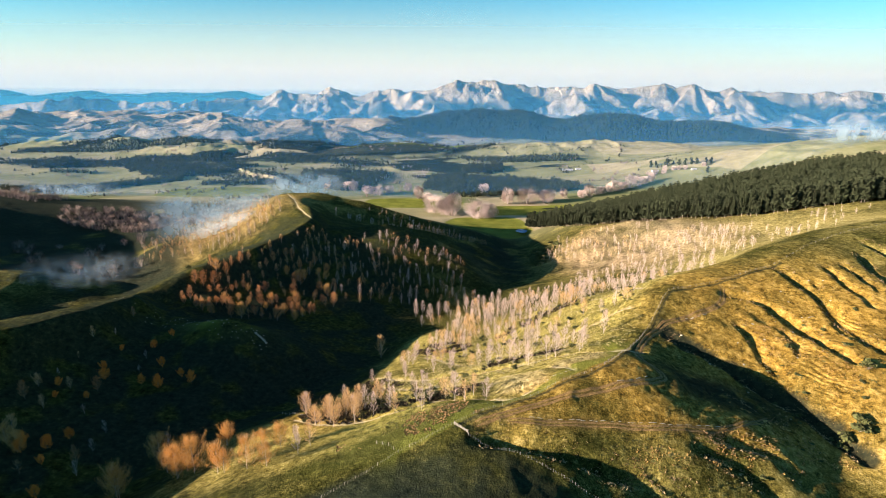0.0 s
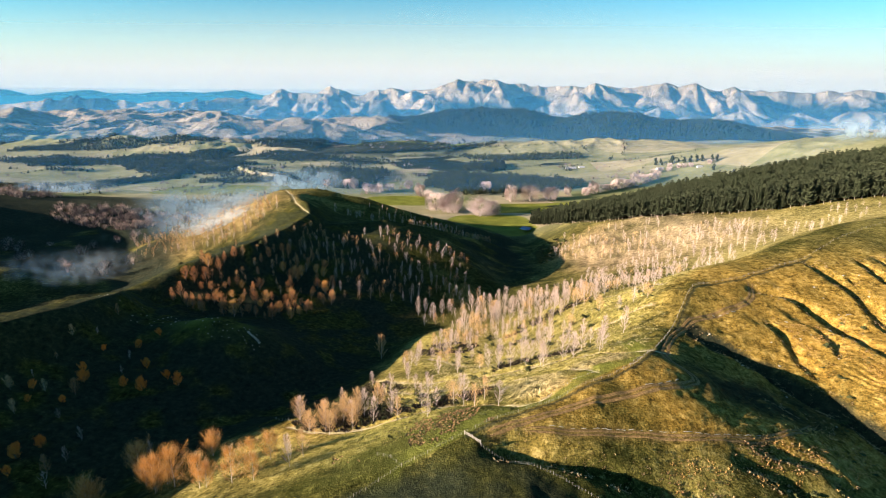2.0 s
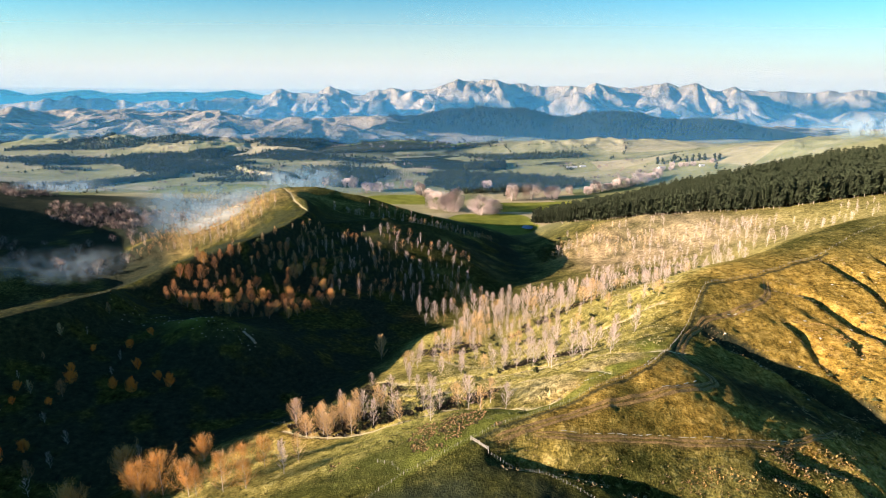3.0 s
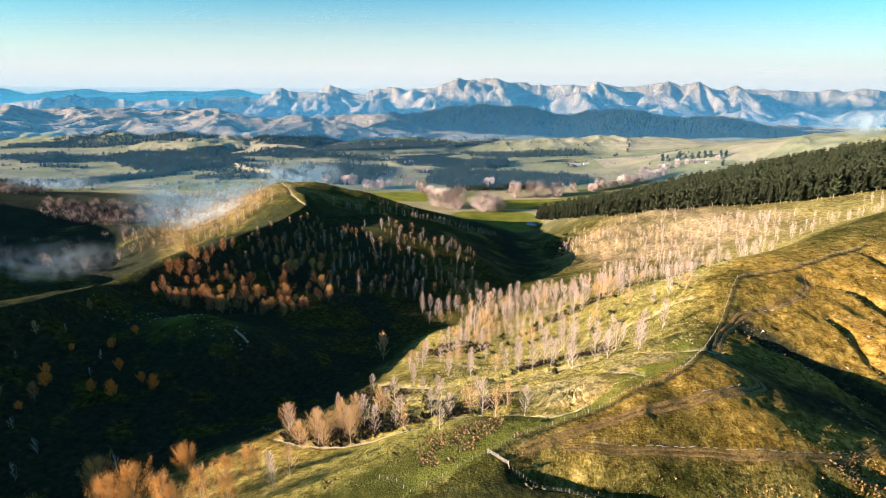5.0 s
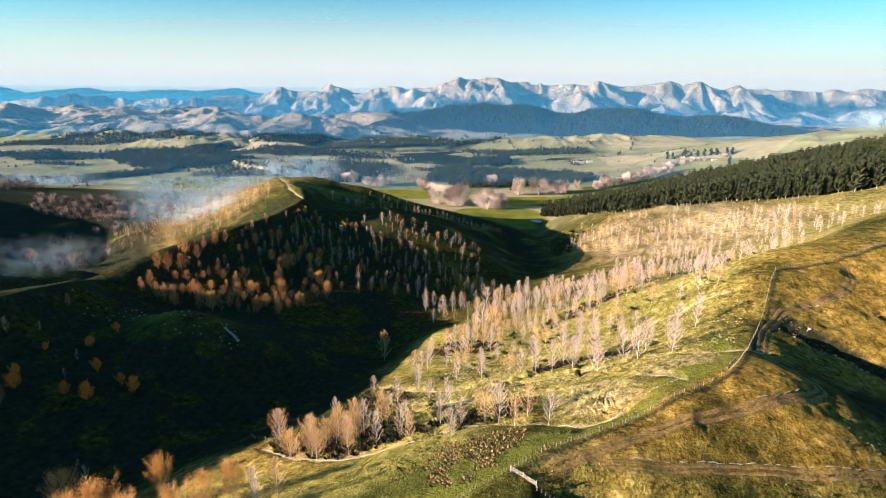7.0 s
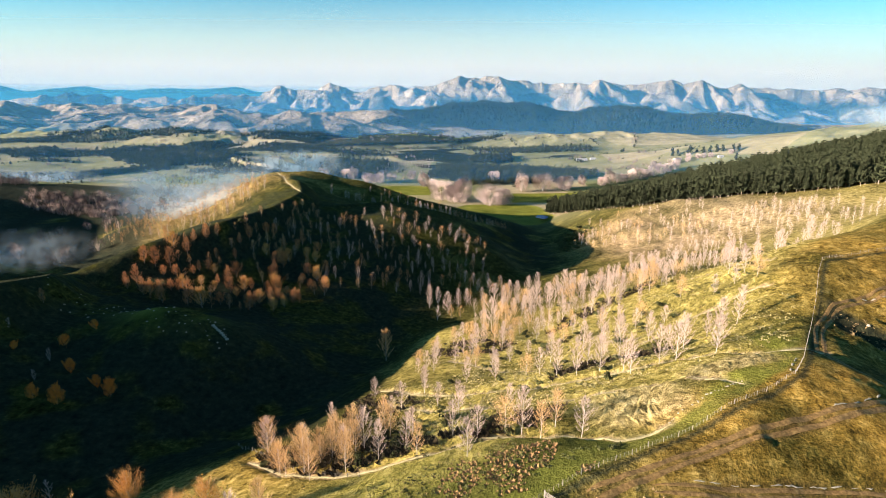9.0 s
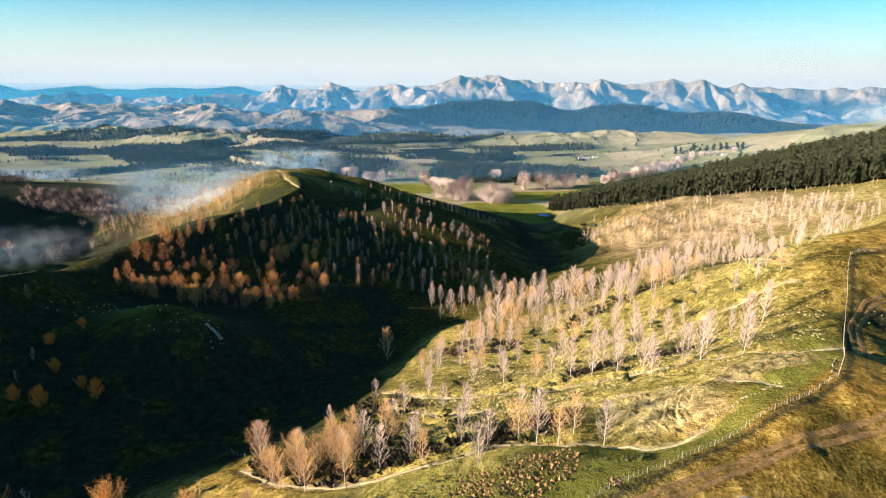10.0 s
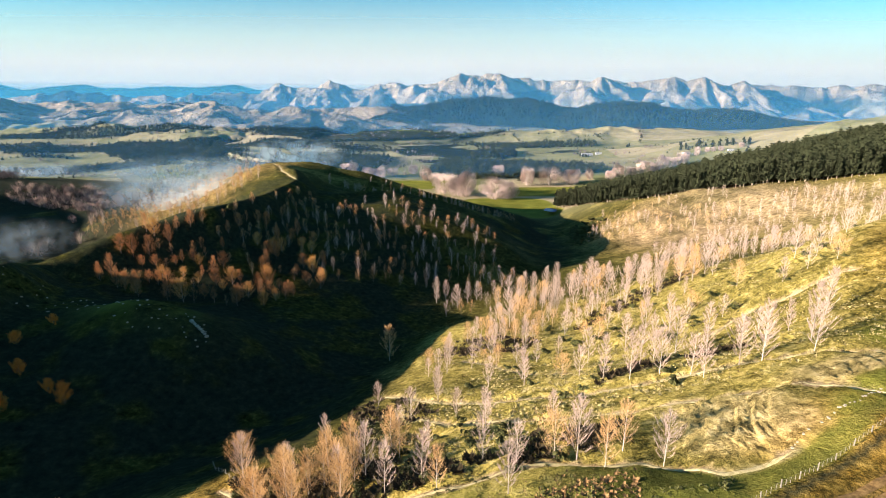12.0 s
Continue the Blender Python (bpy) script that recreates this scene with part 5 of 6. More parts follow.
# ---- the plain: shelter belts, willows, buildings ----
def broad_crown(seed, height, spread):
    """Dark round-headed conifer of lumps of foliage."""
    r, s = random.Random(seed), Shape()
    for k in range(9):
        u = k / 8
        at = Vector((r.uniform(-1, 1) * spread * 0.55 * (1 - u * 0.7), r.uniform(-1, 1) * spread * 0.55 * (1 - u * 0.7), height * (0.2 + 0.62 * u)))
        bush_shape(s, at, spread * r.uniform(0.45, 0.7) * (1 - 0.35 * u), r, 15, 0.9)
    core = len(s.v)
    s.v += [Vector((math.cos(w) * spread * 0.5, math.sin(w) * spread * 0.5, 0)) for w in (0, 1.05, 2.1, 3.14, 4.19, 5.24)] + [Vector((0, 0, height * 0.85))]
    s.f += [(core + i, core + (i + 1) % 6, core + 6) for i in range(6)]
    return s


def round_top(seed, height, spread):
    """Small round-headed tree for the distance."""
    r, s = random.Random(seed), Shape()
    bush_shape(s, Vector((0, 0, height * 0.55)), spread * 0.8, r, 11, 1.3)
    bush_shape(s, Vector((r.uniform(-1, 1), r.uniform(-1, 1), height * 0.25)), spread, r, 10, 0.9)
    return s


SMALL = [round_top(146, 17, 5.6), pine_shapes(145, 17, 6.4, 4, 6, 0.0)[1], round_top(149, 15, 6.0), round_top(147, 19, 5.2), round_top(148, 13, 6.0)]


def wood_block(edge_line, gap_, lo, hi, label):
    """A block of dark conifers inside a plan outline, ragged at its edge."""
    xs, ys_ = [p[0] for p in edge_line], [p[1] for p in edge_line]
    spots = []
    for i in range(int((max(xs) - min(xs)) / gap_) + 2):
        for j in range(int((max(ys_) - min(ys_)) / gap_) + 2):
            x, y = min(xs) + (i + rnd.uniform(-0.45, 0.45)) * gap_, min(ys_) + (j + rnd.uniform(-0.45, 0.45)) * gap_
            wob = 16 * noise.noise(Vector((x / 45, y / 45, 3.0)))
            if inside(x + wob, y + wob, edge_line) and rnd.random() > 0.06:
                spots.append((x, y, rnd.uniform(0, 6.283), rnd.uniform(lo, hi)))
    return joined_trees("shelter_wood", label, "trees", spots, SMALL, NEEDLE)


def belt(line, width, lo, hi, label="dark shelter belt of conifers across the plain"):
    """A row of conifers, a few trees deep, along a plan line."""
    spots = []
    for p, q in zip(line, line[1:]):
        length = math.hypot(q[0] - p[0], q[1] - p[1])
        across = max(1, int(width / 7.5))
        for k in range(int(length / 7.5)):
            for j in range(across):
                u, v = (k + rnd.uniform(-0.3, 0.3)) * 7.5 / length, (j - (across - 1) / 2 + rnd.uniform(-0.35, 0.35)) * 7.5
                v += width * 0.3 * noise.noise(Vector((p[0] + u * length / 40.0, p[1], 0)))
                if rnd.random() < 0.1:
                    continue
                spots.append((p[0] + (q[0] - p[0]) * u - (q[1] - p[1]) / length * v, p[1] + (q[1] - p[1]) * u + (q[0] - p[0]) / length * v, rnd.uniform(0, 6.283), rnd.uniform(lo, hi)))
    return joined_trees("shelter_belt", label, "trees", spots, SMALL, NEEDLE)


for outline, lo, hi in (([(-387, 1452), (-281, 1332), (-200, 1338), (-159, 1547), (-184, 1630), (-420, 1611)], 0.7, 1.15), ([(-55, 1376), (12, 1268), (86, 1224), (311, 1279), (330, 1357), (170, 1525), (-34, 1607)], 0.7, 1.15),
                        ([(40, 1627), (172, 1619), (186, 1751), (71, 1764)], 0.85, 1.3), ([(192, 1808), (455, 1838), (465, 1919), (38, 1931), (60, 1880)], 0.55, 0.9),
                        ([(-755, 2062), (-494, 1943), (-470, 2280), (-640, 2330)], 0.7, 1.0), ([(-1020, 1730), (-900, 1610), (-800, 1550), (-680, 1580), (-590, 1650), (-700, 1725), (-850, 1770)], 0.75, 1.3), ([(-740, 1590), (-600, 1500), (-440, 1400), (-395, 1470), (-520, 1560), (-640, 1660)], 0.35, 0.75), ([(-1560, 1960), (-1200, 2010), (-880, 2110), (-880, 2200), (-1250, 2130), (-1560, 2060)], 0.5, 0.9), ([(-700, 1760), (-560, 1740), (-540, 1800), (-690, 1810)], 0.4, 0.7),
                        ([(-1300, 1690), (-1200, 1700), (-1190, 1760), (-1290, 1750)], 0.8, 1.2)):
    wood_block(outline, 9.0, lo, hi, "dark conifer wood standing among the fields of the plain")
for line, width, lo, hi in (([(-462, 1855), (-175, 1913), (-1, 2025), (192, 2130)], 38, 0.5, 0.85), ([(-1010, 1235), (-960, 1320), (-914, 1390), (-826, 1492), (-733, 1523)], 75, 0.7, 1.1), ([(-720, 1620), (-620, 1640), (-560, 1650)], 30, 0.5, 0.9),
                            ([(-640, 1440), (-520, 1410), (-400, 1440)], 46, 0.5, 0.85), ([(200, 1700), (330, 1690)], 9, 0.35, 0.5), ([(365, 1660), (470, 1710)], 9, 0.4, 0.55), ([(-1180, 1627), (-1050, 1644)], 24, 0.5, 0.9),
                            ([(-330, 1700), (-120, 1760), (60, 1800)], 14, 0.4, 0.7), ([(-460, 1190), (-300, 1215)], 18, 0.4, 0.7), ([(-1100, 1830), (-700, 1800), (-480, 1790)], 10, 0.3, 0.5), ([(620, 1700), (800, 1760)], 8, 0.3, 0.45)):
    belt(line, width, lo, hi)
# single trees and hedges about the plain
loose = []
for _ in range(150):
    cx, y0 = rnd.uniform(-1, 1), rnd.uniform(1180, 2450)
    cx = cx * y0 * 0.85
    turn = rnd.choice((0.1, 0.35, 1.7, 1.2))
    for k in range(rnd.randrange(3, 22)):
        d = k * rnd.uniform(6, 9)
        x, y = cx + math.cos(turn) * d + rnd.uniform(-3, 3), y0 + math.sin(turn) * d + rnd.uniform(-3, 3)
        if not inside(x, y, PLANTATION) and x < 650:
            loose.append((x, y, rnd.uniform(0, 6.283), rnd.uniform(0.22, 0.7)))
for (ax, ay), (bx, by), gap_ in (((300, 1420), (470, 1380), 9), ((470, 1380), (540, 1500), 9), ((420, 1560), (640, 1600), 14), ((250, 1560), (330, 1420), 12), ((520, 1700), (760, 1760), 13), ((300, 1800), (480, 1790), 10), ((640, 1600), (700, 1740), 16)):
    n = int(math.hypot(bx - ax, by - ay) / gap_)
    loose += [(ax + (bx - ax) * k / n + rnd.uniform(-2, 2), ay + (by - ay) * k / n + rnd.uniform(-2, 2), rnd.uniform(0, 6.283), rnd.uniform(0.12, 0.4)) for k in range(n) if rnd.random() < 0.8]
joined_trees("plain_trees", "dark hedges and single trees about the plain", "trees", loose, SMALL, NEEDLE)
# native bush over the broken country and along the terraces
r_, wild = np.random.RandomState(11), []
wx, wy = r_.uniform(-1, 1, 60000), r_.uniform(1380, 3900, 60000)
wx = wx * (wy * 0.86 + 100)
thick = woods(wx, wy) + 0.07 - 0.55 * mounds(wx, wy, LOW_HILLS, 0.03, 55, 211)[1] * (wx < 0)
wild = [(float(x), float(y), float(r_.uniform(0, 6.283)), float(r_.uniform(0.3, 0.75) * (0.8 if y > 2300 else 1))) for x, y, w in zip(wx, wy, thick) if w > (0.16 if y > 2050 else 0.2) and (y > 2050 or (y > 1720 and x < -180)) and not (x > 350 and y < 2300)][:13000]
# woods on the hills behind
hills, tries = [], 0
while len(hills) < 9000 and tries < 60000:
    tries += 1
    x, y = rnd.uniform(-420, 1800), rnd.uniform(2280, 2900)
    w = sum(wood_hill(x, y))
    if w > 0.11:
        hills.append((x, y, rnd.uniform(0, 6.283), rnd.uniform(0.7, 1.0)))
TINY = [pine_shapes(160 + k, h, s, 4, 5, 0.05)[1] for k, (h, s) in enumerate(((15, 5.2), (18, 5.6)))]
joined_trees("native_bush", "dark native bush in patches over the broken hills", "forest", wild, [round_top(150, 15, 7), round_top(151, 12, 8), TINY[1], round_top(152, 17, 6.5)], NEEDLE)
joined_trees("hill_forest", "blue-green pine forest over the far hills", "forest", hills, TINY, NEEDLE)


rows = [(-193 + 9.5 * k + 2.6 * j + rnd.uniform(-1, 1), 1446 + 6.5 * k + 26 * j + rnd.uniform(-1.5, 1.5), rnd.uniform(0, 6.283), rnd.uniform(0.75, 1.05)) for k in range(15) for j in range(5)]
joined_trees("poplar_rows", "bare pale poplars planted in rows on the plain", "trees", rows, LIGHT["bare"], SLOTS["bare"])


def willow(seed, height, spread):
    """Broad bare willow: several stems from the base and a dense dome of fine twigs."""
    top = new("willow_tree")
    stems, crown = willow_shapes(seed, height, spread, 6500, 0.085)
    part("stem", stems, PALE_BARK, top)
    part("crown", crown, WILLOW_TWIG, top)
    return tagged(top, "bare pinkish willow with a broad twiggy crown on the plain", "tree", "willows on the plain")


def willow_shapes(seed, height, spread, twigs, fine=0.085):
    r = random.Random(seed)
    stems, crown = Shape(), Shape()
    for k in range(9):
        w, out = k * 0.7 + r.uniform(-0.2, 0.2), spread * r.uniform(0.35, 0.8)
        tip = Vector((math.cos(w) * out, math.sin(w) * out, height * r.uniform(0.6, 0.85)))
        mid = Vector((tip.x * 0.4, tip.y * 0.4, tip.z * 0.55))
        stems.tube([(math.cos(w) * 0.3, math.sin(w) * 0.3, -0.3), tuple(mid), tuple(tip)], [0.35, 0.2, 0.06], 4)
    for _ in range(twigs):
        d = Vector((r.gauss(0, 1), r.gauss(0, 1), r.gauss(0, 1))).normalized()
        s = r.uniform(0.3, 1.12) ** 0.7 * (1 + 0.22 * math.sin(3.1 * d.x + seed) * math.sin(2.7 * d.y + 2 * d.z))
        p = Vector((d.x * spread * s, d.y * spread * s, height * 0.50 + d.z * height * 0.48 * s))
        p.z += 0.06 * height * math.sin(d.x * 5 + seed) * math.cos(d.y * 4)
        a = (Vector((d.x, d.y, d.z * 0.8 + 0.25)) + Vector((r.uniform(-0.4, 0.4), r.uniform(-0.4, 0.4), 0))).normalized() * r.uniform(0.8, 1.9)
        q = a.orthogonal().normalized() * fine
        crown.poly(p - q, p + q, p + a)
    return stems, crown


SCRUBBY = [merged(*willow_shapes(190 + k, h, w, 420, 0.2)) for k, (h, w) in enumerate(((12, 6.5), (14, 6), (10, 6.5)))]
basin = []
for zone, count, gap_ in (([(-640, 880), (-560, 850), (-466, 820), (-390, 850), (-410, 920), (-470, 960), (-600, 980), (-690, 940)], 190, 4.5), ([(-900, 1040), (-760, 980), (-720, 1040), (-880, 1110)], 60, 7),
                          ([(-560, 640), (-430, 660), (-400, 760), (-480, 800), (-600, 740)], 14, 9), ([(-420, 520), (-330, 560), (-330, 640), (-400, 640)], 10, 8)):
    basin += [(x, y, rnd.uniform(0, 6.283), rnd.uniform(0.55, 1.15)) for x, y in scatter(zone, count, gap_, rnd)]
for _ in range(120):
    y = rnd.uniform(1250, 2200)
    x = rnd.uniform(-0.85, 0.35) * y
    for k in range(rnd.randrange(1, 5)):
        basin.append((x + rnd.uniform(-22, 22), y + rnd.uniform(-14, 14), rnd.uniform(0, 6.283), rnd.uniform(0.4, 0.75)))
joined_trees("basin_willows", "bare pinkish-brown willows about the basin and plain", "trees", basin, SCRUBBY, (GREY_BARK, SHADE_BROWN_TWIG))
WILLOWS = [willow(180 + k, h, s) for k, (h, s) in enumerate(((19, 11), (16, 8.5), (21, 8)))]
spots = [(-21, 1066), (2, 1050), (14, 1040), (62, 1015), (84, 1020), (134, 1148), (176, 1148), (218, 1150), (266, 1206), (92, 1283),
         (303, 1193), (322, 1205), (340, 1217), (358, 1228), (378, 1239), (396, 1250), (416, 1261), (436, 1275), (458, 1290), (480, 1307), (503, 1325), (-302, 1369), (-241, 1336), (-225, 1328), (-186, 1287), (-170, 1280), (-155, 1271), (-135, 1300), (-92, 1335), (-60, 1225), (-40, 1180), (-295, 1350)]
for k, (x, y) in enumerate(spots):
    tree = WILLOWS[k % 3]
    turn, size = rnd.uniform(0, 6.283), rnd.uniform(1.6, 2.1) if y < 1160 else rnd.uniform(1.0, 1.4)
    if k < 3:
        tree.location, tree.rotation_euler, tree.scale = (x, y, ground_z(x, y) - 0.15), (0, 0, turn), (size, size, size)
    else:
        place(tree, x, y, turn, size)

def cottage(x, y, turn, length, width, wall, roof_colour, label):
    top = tagged(new("farmhouse"), label, "house", "homestead buildings")
    top.location, top.rotation_euler = (x, y, ground_z(x, y) - 0.3), (0, 0, turn)
    a, b, h = length / 2, width / 2, 3.2
    walls = Shape()
    walls.box((-a, -b, 0), (a, b, h))
    walls.poly((-a, -b, h), (-a, b, h), (-a, 0, h + width * 0.3))
    walls.poly((a, -b, h), (a, b, h), (a, 0, h + width * 0.3))
    part("wall", walls, wall, top)
    roof = Shape()
    for s in (-1, 1):
        roof.poly((-a - 0.4, s * (b + 0.4), h - 0.15), (a + 0.4, s * (b + 0.4), h - 0.15), (a + 0.4, 0, h + width * 0.3 + 0.12), (-a - 0.4, 0, h + width * 0.3 + 0.12))
        roof.poly((-a - 0.4, s * (b + 0.4), h - 0.3), (a + 0.4, s * (b + 0.4), h - 0.3), (a + 0.4, s * (b + 0.4), h - 0.15), (-a - 0.4, s * (b + 0.4), h - 0.15))
    part("roof", roof, roof_colour, top)
    for k in range(3):
        w = Shape()
        cx = -a + length * (k + 0.5) / 3
        w.box((cx - 0.9, -b - 0.06, 1.0), (cx + 0.9, -b - 0.01, 2.4))
        pane = part("window", w, DARK_PANE, top)
        trim = Shape()
        for lo, hi in (((cx - 1.0, 0.9), (cx + 1.0, 1.0)), ((cx - 1.0, 2.4), (cx + 1.0, 2.5)), ((cx - 1.0, 1.0), (cx - 0.9, 2.4)), ((cx + 0.9, 1.0), (cx + 1.0, 2.4)), ((cx - 0.03, 1.0), (cx + 0.03, 2.4))):
            trim.box((lo[0], -b - 0.1, lo[1]), (hi[0], -b - 0.004, hi[1]))
        part("window_frame", trim, wall, pane)
    return top


for x, y, turn, length, width, label in ((548, 1424, 0.2, 18, 9, "white farmhouse with a grey iron roof among trees"), (515, 1372, 0.5, 12, 7, "small pale farm cottage beside the trees"),
                                         (362, 1612, 0.1, 30, 11, "long white wool shed behind a clipped hedge"), (395, 1618, 0.1, 16, 9, "white shed beside the long wool shed"),
                                         (625, 1372, 0.0, 12, 7, "pale farm shed below the pasture hill")):
    cottage(x, y, turn, length, width, WHITE_WALL, ROOF, label)
for x, y in ((560, 1395), (590, 1410), (600, 1402), (540, 1400), (520, 1390), (655, 1385), (570, 1415), (612, 1392)):
    place(WILLOWS[rnd.randrange(3)], x, y, rnd.uniform(0, 6), rnd.uniform(0.5, 0.75))

def macrocarpa(seed, height, spread):
    """Old shelter tree: short trunk under a broad dark crown of lumps."""
    top = new("macrocarpa_tree")
    wood = Shape()
    wood.tube([(0, 0, -0.4), (0.1, 0, height * 0.3), (0, 0.1, height * 0.75)], [0.6, 0.45, 0.12], 6)
    part("trunk", wood, GREY_BARK, top)
    part("crown", broad_crown(seed, height, spread), NEEDLE, top)
    return tagged(top, "dark broad-crowned shelter tree beside the homestead", "tree", "homestead shelter trees")


SHELTER = [macrocarpa(300 + k, h, w) for k, (h, w) in enumerate(((21, 8.5), (24, 9.5), (18, 8)))]
for k, (x, y, size) in enumerate(((556, 1478, 1.0), (592, 1462, 1.05), (618, 1446, 0.9), (630, 1436, 0.95), (642, 1428, 0.85), (652, 1420, 0.95), (668, 1402, 0.9), (678, 1396, 0.75), (574, 1490, 0.7), (640, 1330, 0.8), (430, 1830, 0.6), (400, 1835, 0.7))):
    if k < 3:
        SHELTER[k].location, SHELTER[k].scale = (x, y, ground_z(x, y) - 0.1), (size, size, size)
    else:
        place(SHELTER[k % 3], x, y, rnd.uniform(0, 6.283), size)

pond = Shape()
for k in range(1):
    pond.poly(*[(126 + 9 * math.cos(w * 0.449) * (1 + 0.2 * math.sin(w * 1.9)), 868 + 14 * math.sin(w * 0.449), 0) for w in range(14)])
pond_mesh = pond.mesh("pond", water_material())
pond_ob = tagged(new("pond", pond_mesh), "still farm pond below the paddock, its sky reflection painted blue", "water", kind="structure")
pond_ob.location.z = max(ground_z(126 + dx, 868 + dy) for dx in (-14, 0, 14) for dy in (-20, 0, 20)) + 0.05

# ---- fences, rocks, ground cover ----
post_mesh = None


def fence(name, label, line, step, battens=True):
    """Post and wire farm fence along a plan line."""
    global post_mesh
    top = tagged(new(name), label, "fence")
    if post_mesh is None:
        p, b = Shape(), Shape()
        p.tube([(0, 0, -0.4), (0, 0, 1.2), (0, 0, 1.24)], [0.10, 0.09, 0.05], 6)
        b.box((-0.03, -0.02, 0.12), (0.03, 0.02, 1.08))
        post_mesh = (p.mesh("post", TIMBER), b.mesh("batten", TIMBER))
    pts = along([(x, y, 0) for x, y in line], step)
    spots = [Vector((p[0], p[1], ground_z(p[0], p[1]))) for p in pts]
    for k, s in enumerate(spots):
        ob = new("post", post_mesh[0])
        ob.parent, ob.location = top, s
        ob.rotation_euler = (rnd.uniform(-0.05, 0.05), rnd.uniform(-0.05, 0.05), rnd.uniform(0, 3))
        ob.scale = (1, 1, rnd.uniform(0.92, 1.1))
        if battens and k + 1 < len(spots):
            for j in range(1, 4):
                q = s.lerp(spots[k + 1], j / 4)
                q.z = ground_z(q.x, q.y)
                ob = new("batten", post_mesh[1])
                ob.parent, ob.location, ob.rotation_euler = top, q, (0, rnd.uniform(-0.06, 0.06), math.atan2((spots[k + 1] - s).y, (spots[k + 1] - s).x))
    for h in (0.25, 0.5, 0.75, 1.05):
        w = Shape()
        w.tube([s + Vector((0, 0, h)) for s in spots], [0.006] * len(spots), 3)
        part("wire", w, WIRE, top)
    return top


fence("ridge_fence", "grey timber post and wire fence along the ridge", FENCE_MAIN, 4.0)
fence("ridge_fence", "grey timber post and wire fence over the upper ridge", [(205, 320), (232, 340), (263, 360), (290, 373), (319, 386)], 5.0, False)
fence("paddock_fence", "grey timber post and wire fence below the gate", [(9.1, 171.9), (16, 168.5), (34, 160), (51, 151), (60, 144)], 4.0)
fence("corner_fence", "weathered timber fence round the fenced-off trees", [(-88, 263), (-82, 252), (-72, 238), (-58, 221), (-35, 207)], 4.0, False)
fence("stub_fence", "short weathered fence running off the ridge fence", [(-16, 168), (-20, 174), (-25, 178)], 3.0, False)


def beside(line, off):
    """A plan line shifted sideways."""
    out = []
    for k, (x, y) in enumerate(line):
        (ax, ay), (bx, by) = line[max(k - 1, 0)], line[min(k + 1, len(line) - 1)]
        d = math.hypot(bx - ax, by - ay)
        out.append((x - (by - ay) / d * off, y + (bx - ax) / d * off))
    return out


def ribbon(name, label, line, width, material, seed):
    """A worn way along a plan line: a strip with ragged edges that lies on the ground, its wheel ruts pressed in."""
    r = random.Random(seed)
    pts = np.array([p[:2] for p in along([(x, y, 0) for x, y in line], 0.9)])
    for _ in range(5):
        pts[1:-1] = (pts[:-2] + 2 * pts[1:-1] + pts[2:]) / 4
    s = Shape()
    ragged = [[0.0, 0.0], [0.0, 0.0]]
    for k, p in enumerate(pts):
        d = pts[min(k + 1, len(pts) - 1)] - pts[max(k - 1, 0)]
        d = d / np.hypot(*d)
        taper = min(1.0, 0.25 + k / 6, 0.25 + (len(pts) - 1 - k) / 6)
        for e in ragged:
            e[0] = 0.75 * e[0] + r.uniform(-0.16, 0.16)
        for j in range(7):
            u = (j / 3 - 1) * width * 0.5 * taper
            u += (ragged[0][0] if j == 0 else ragged[1][0] if j == 6 else 0) * width * 0.5
            x, y = p[0] - d[1] * u, p[1] + d[0] * u
            s.v.append(Vector((x, y, ground_z(x, y) + (0.02 if j in (0, 6) else 0.05 if j in (1, 5) else 0.09))))
        if k:
            b = (k - 1) * 7
            s.f += [(b + j, b + j + 1, b + j + 8, b + j + 7) for j in range(6)]
    return tagged(new(name, s.mesh(name, material, True)), label, "track", kind="structure")


for k, side in enumerate((-0.95, 0.95)):
    ribbon("wheel_rut", "bare brown earth wheel rut winding up the ridge", beside(TRACK_UP, side), 1.15, TRACK_SOIL, 1 + 20 * k)
for k, side in enumerate((-0.7, 0.7)):
    ribbon("wheel_rut", "bare brown earth wheel rut below the knob", beside(TRACK_LOW, side), 0.8, TRACK_SOIL, 2 + 20 * k)
for k, line in enumerate((BENCH, BENCH_TOP, BENCH_LOW, SLOPE_TRACK, HIGH_TRACK)):
    ribbon("stock_path", "pale trodden stock path across the sunny slope", line, (1.2, 0.9, 1.0, 0.9, 1.1)[k], PALE_PATH, 5 + k)
ribbon("stock_path", "pale trodden path along the spur crest", SPUR_TRACK, 1.2, PALE_PATH, 12)


def gate(x, y, turn):
    top = tagged(new("farm_gate"), "closed pale timber farm gate between ridge fences", "gate")
    top.location, top.rotation_euler = (x, y, ground_z(x, y)), (0, 0, turn)
    for k in range(5):
        r = Shape()
        r.box((-1.62, -0.03, 0.2 + 0.22 * k), (1.62, 0.03, 0.31 + 0.22 * k))
        part("rail", r, TIMBER, top)
    for cx in (-1.62, 0, 1.62):
        r = Shape()
        r.box((cx - 0.06, -0.07, 0.12), (cx + 0.06, 0.07, 1.25))
        part("stile", r, TIMBER, top)
    for cx in (-1.74, 1.74):
        r = Shape()
        r.tube([(cx, 0, -0.3), (cx, 0, 1.5)], [0.14, 0.12], 7)
        part("gate_post", r, TIMBER, top)


gate(5.25, 175.75, -0.785)
gate(7.75, 173.25, -0.785)


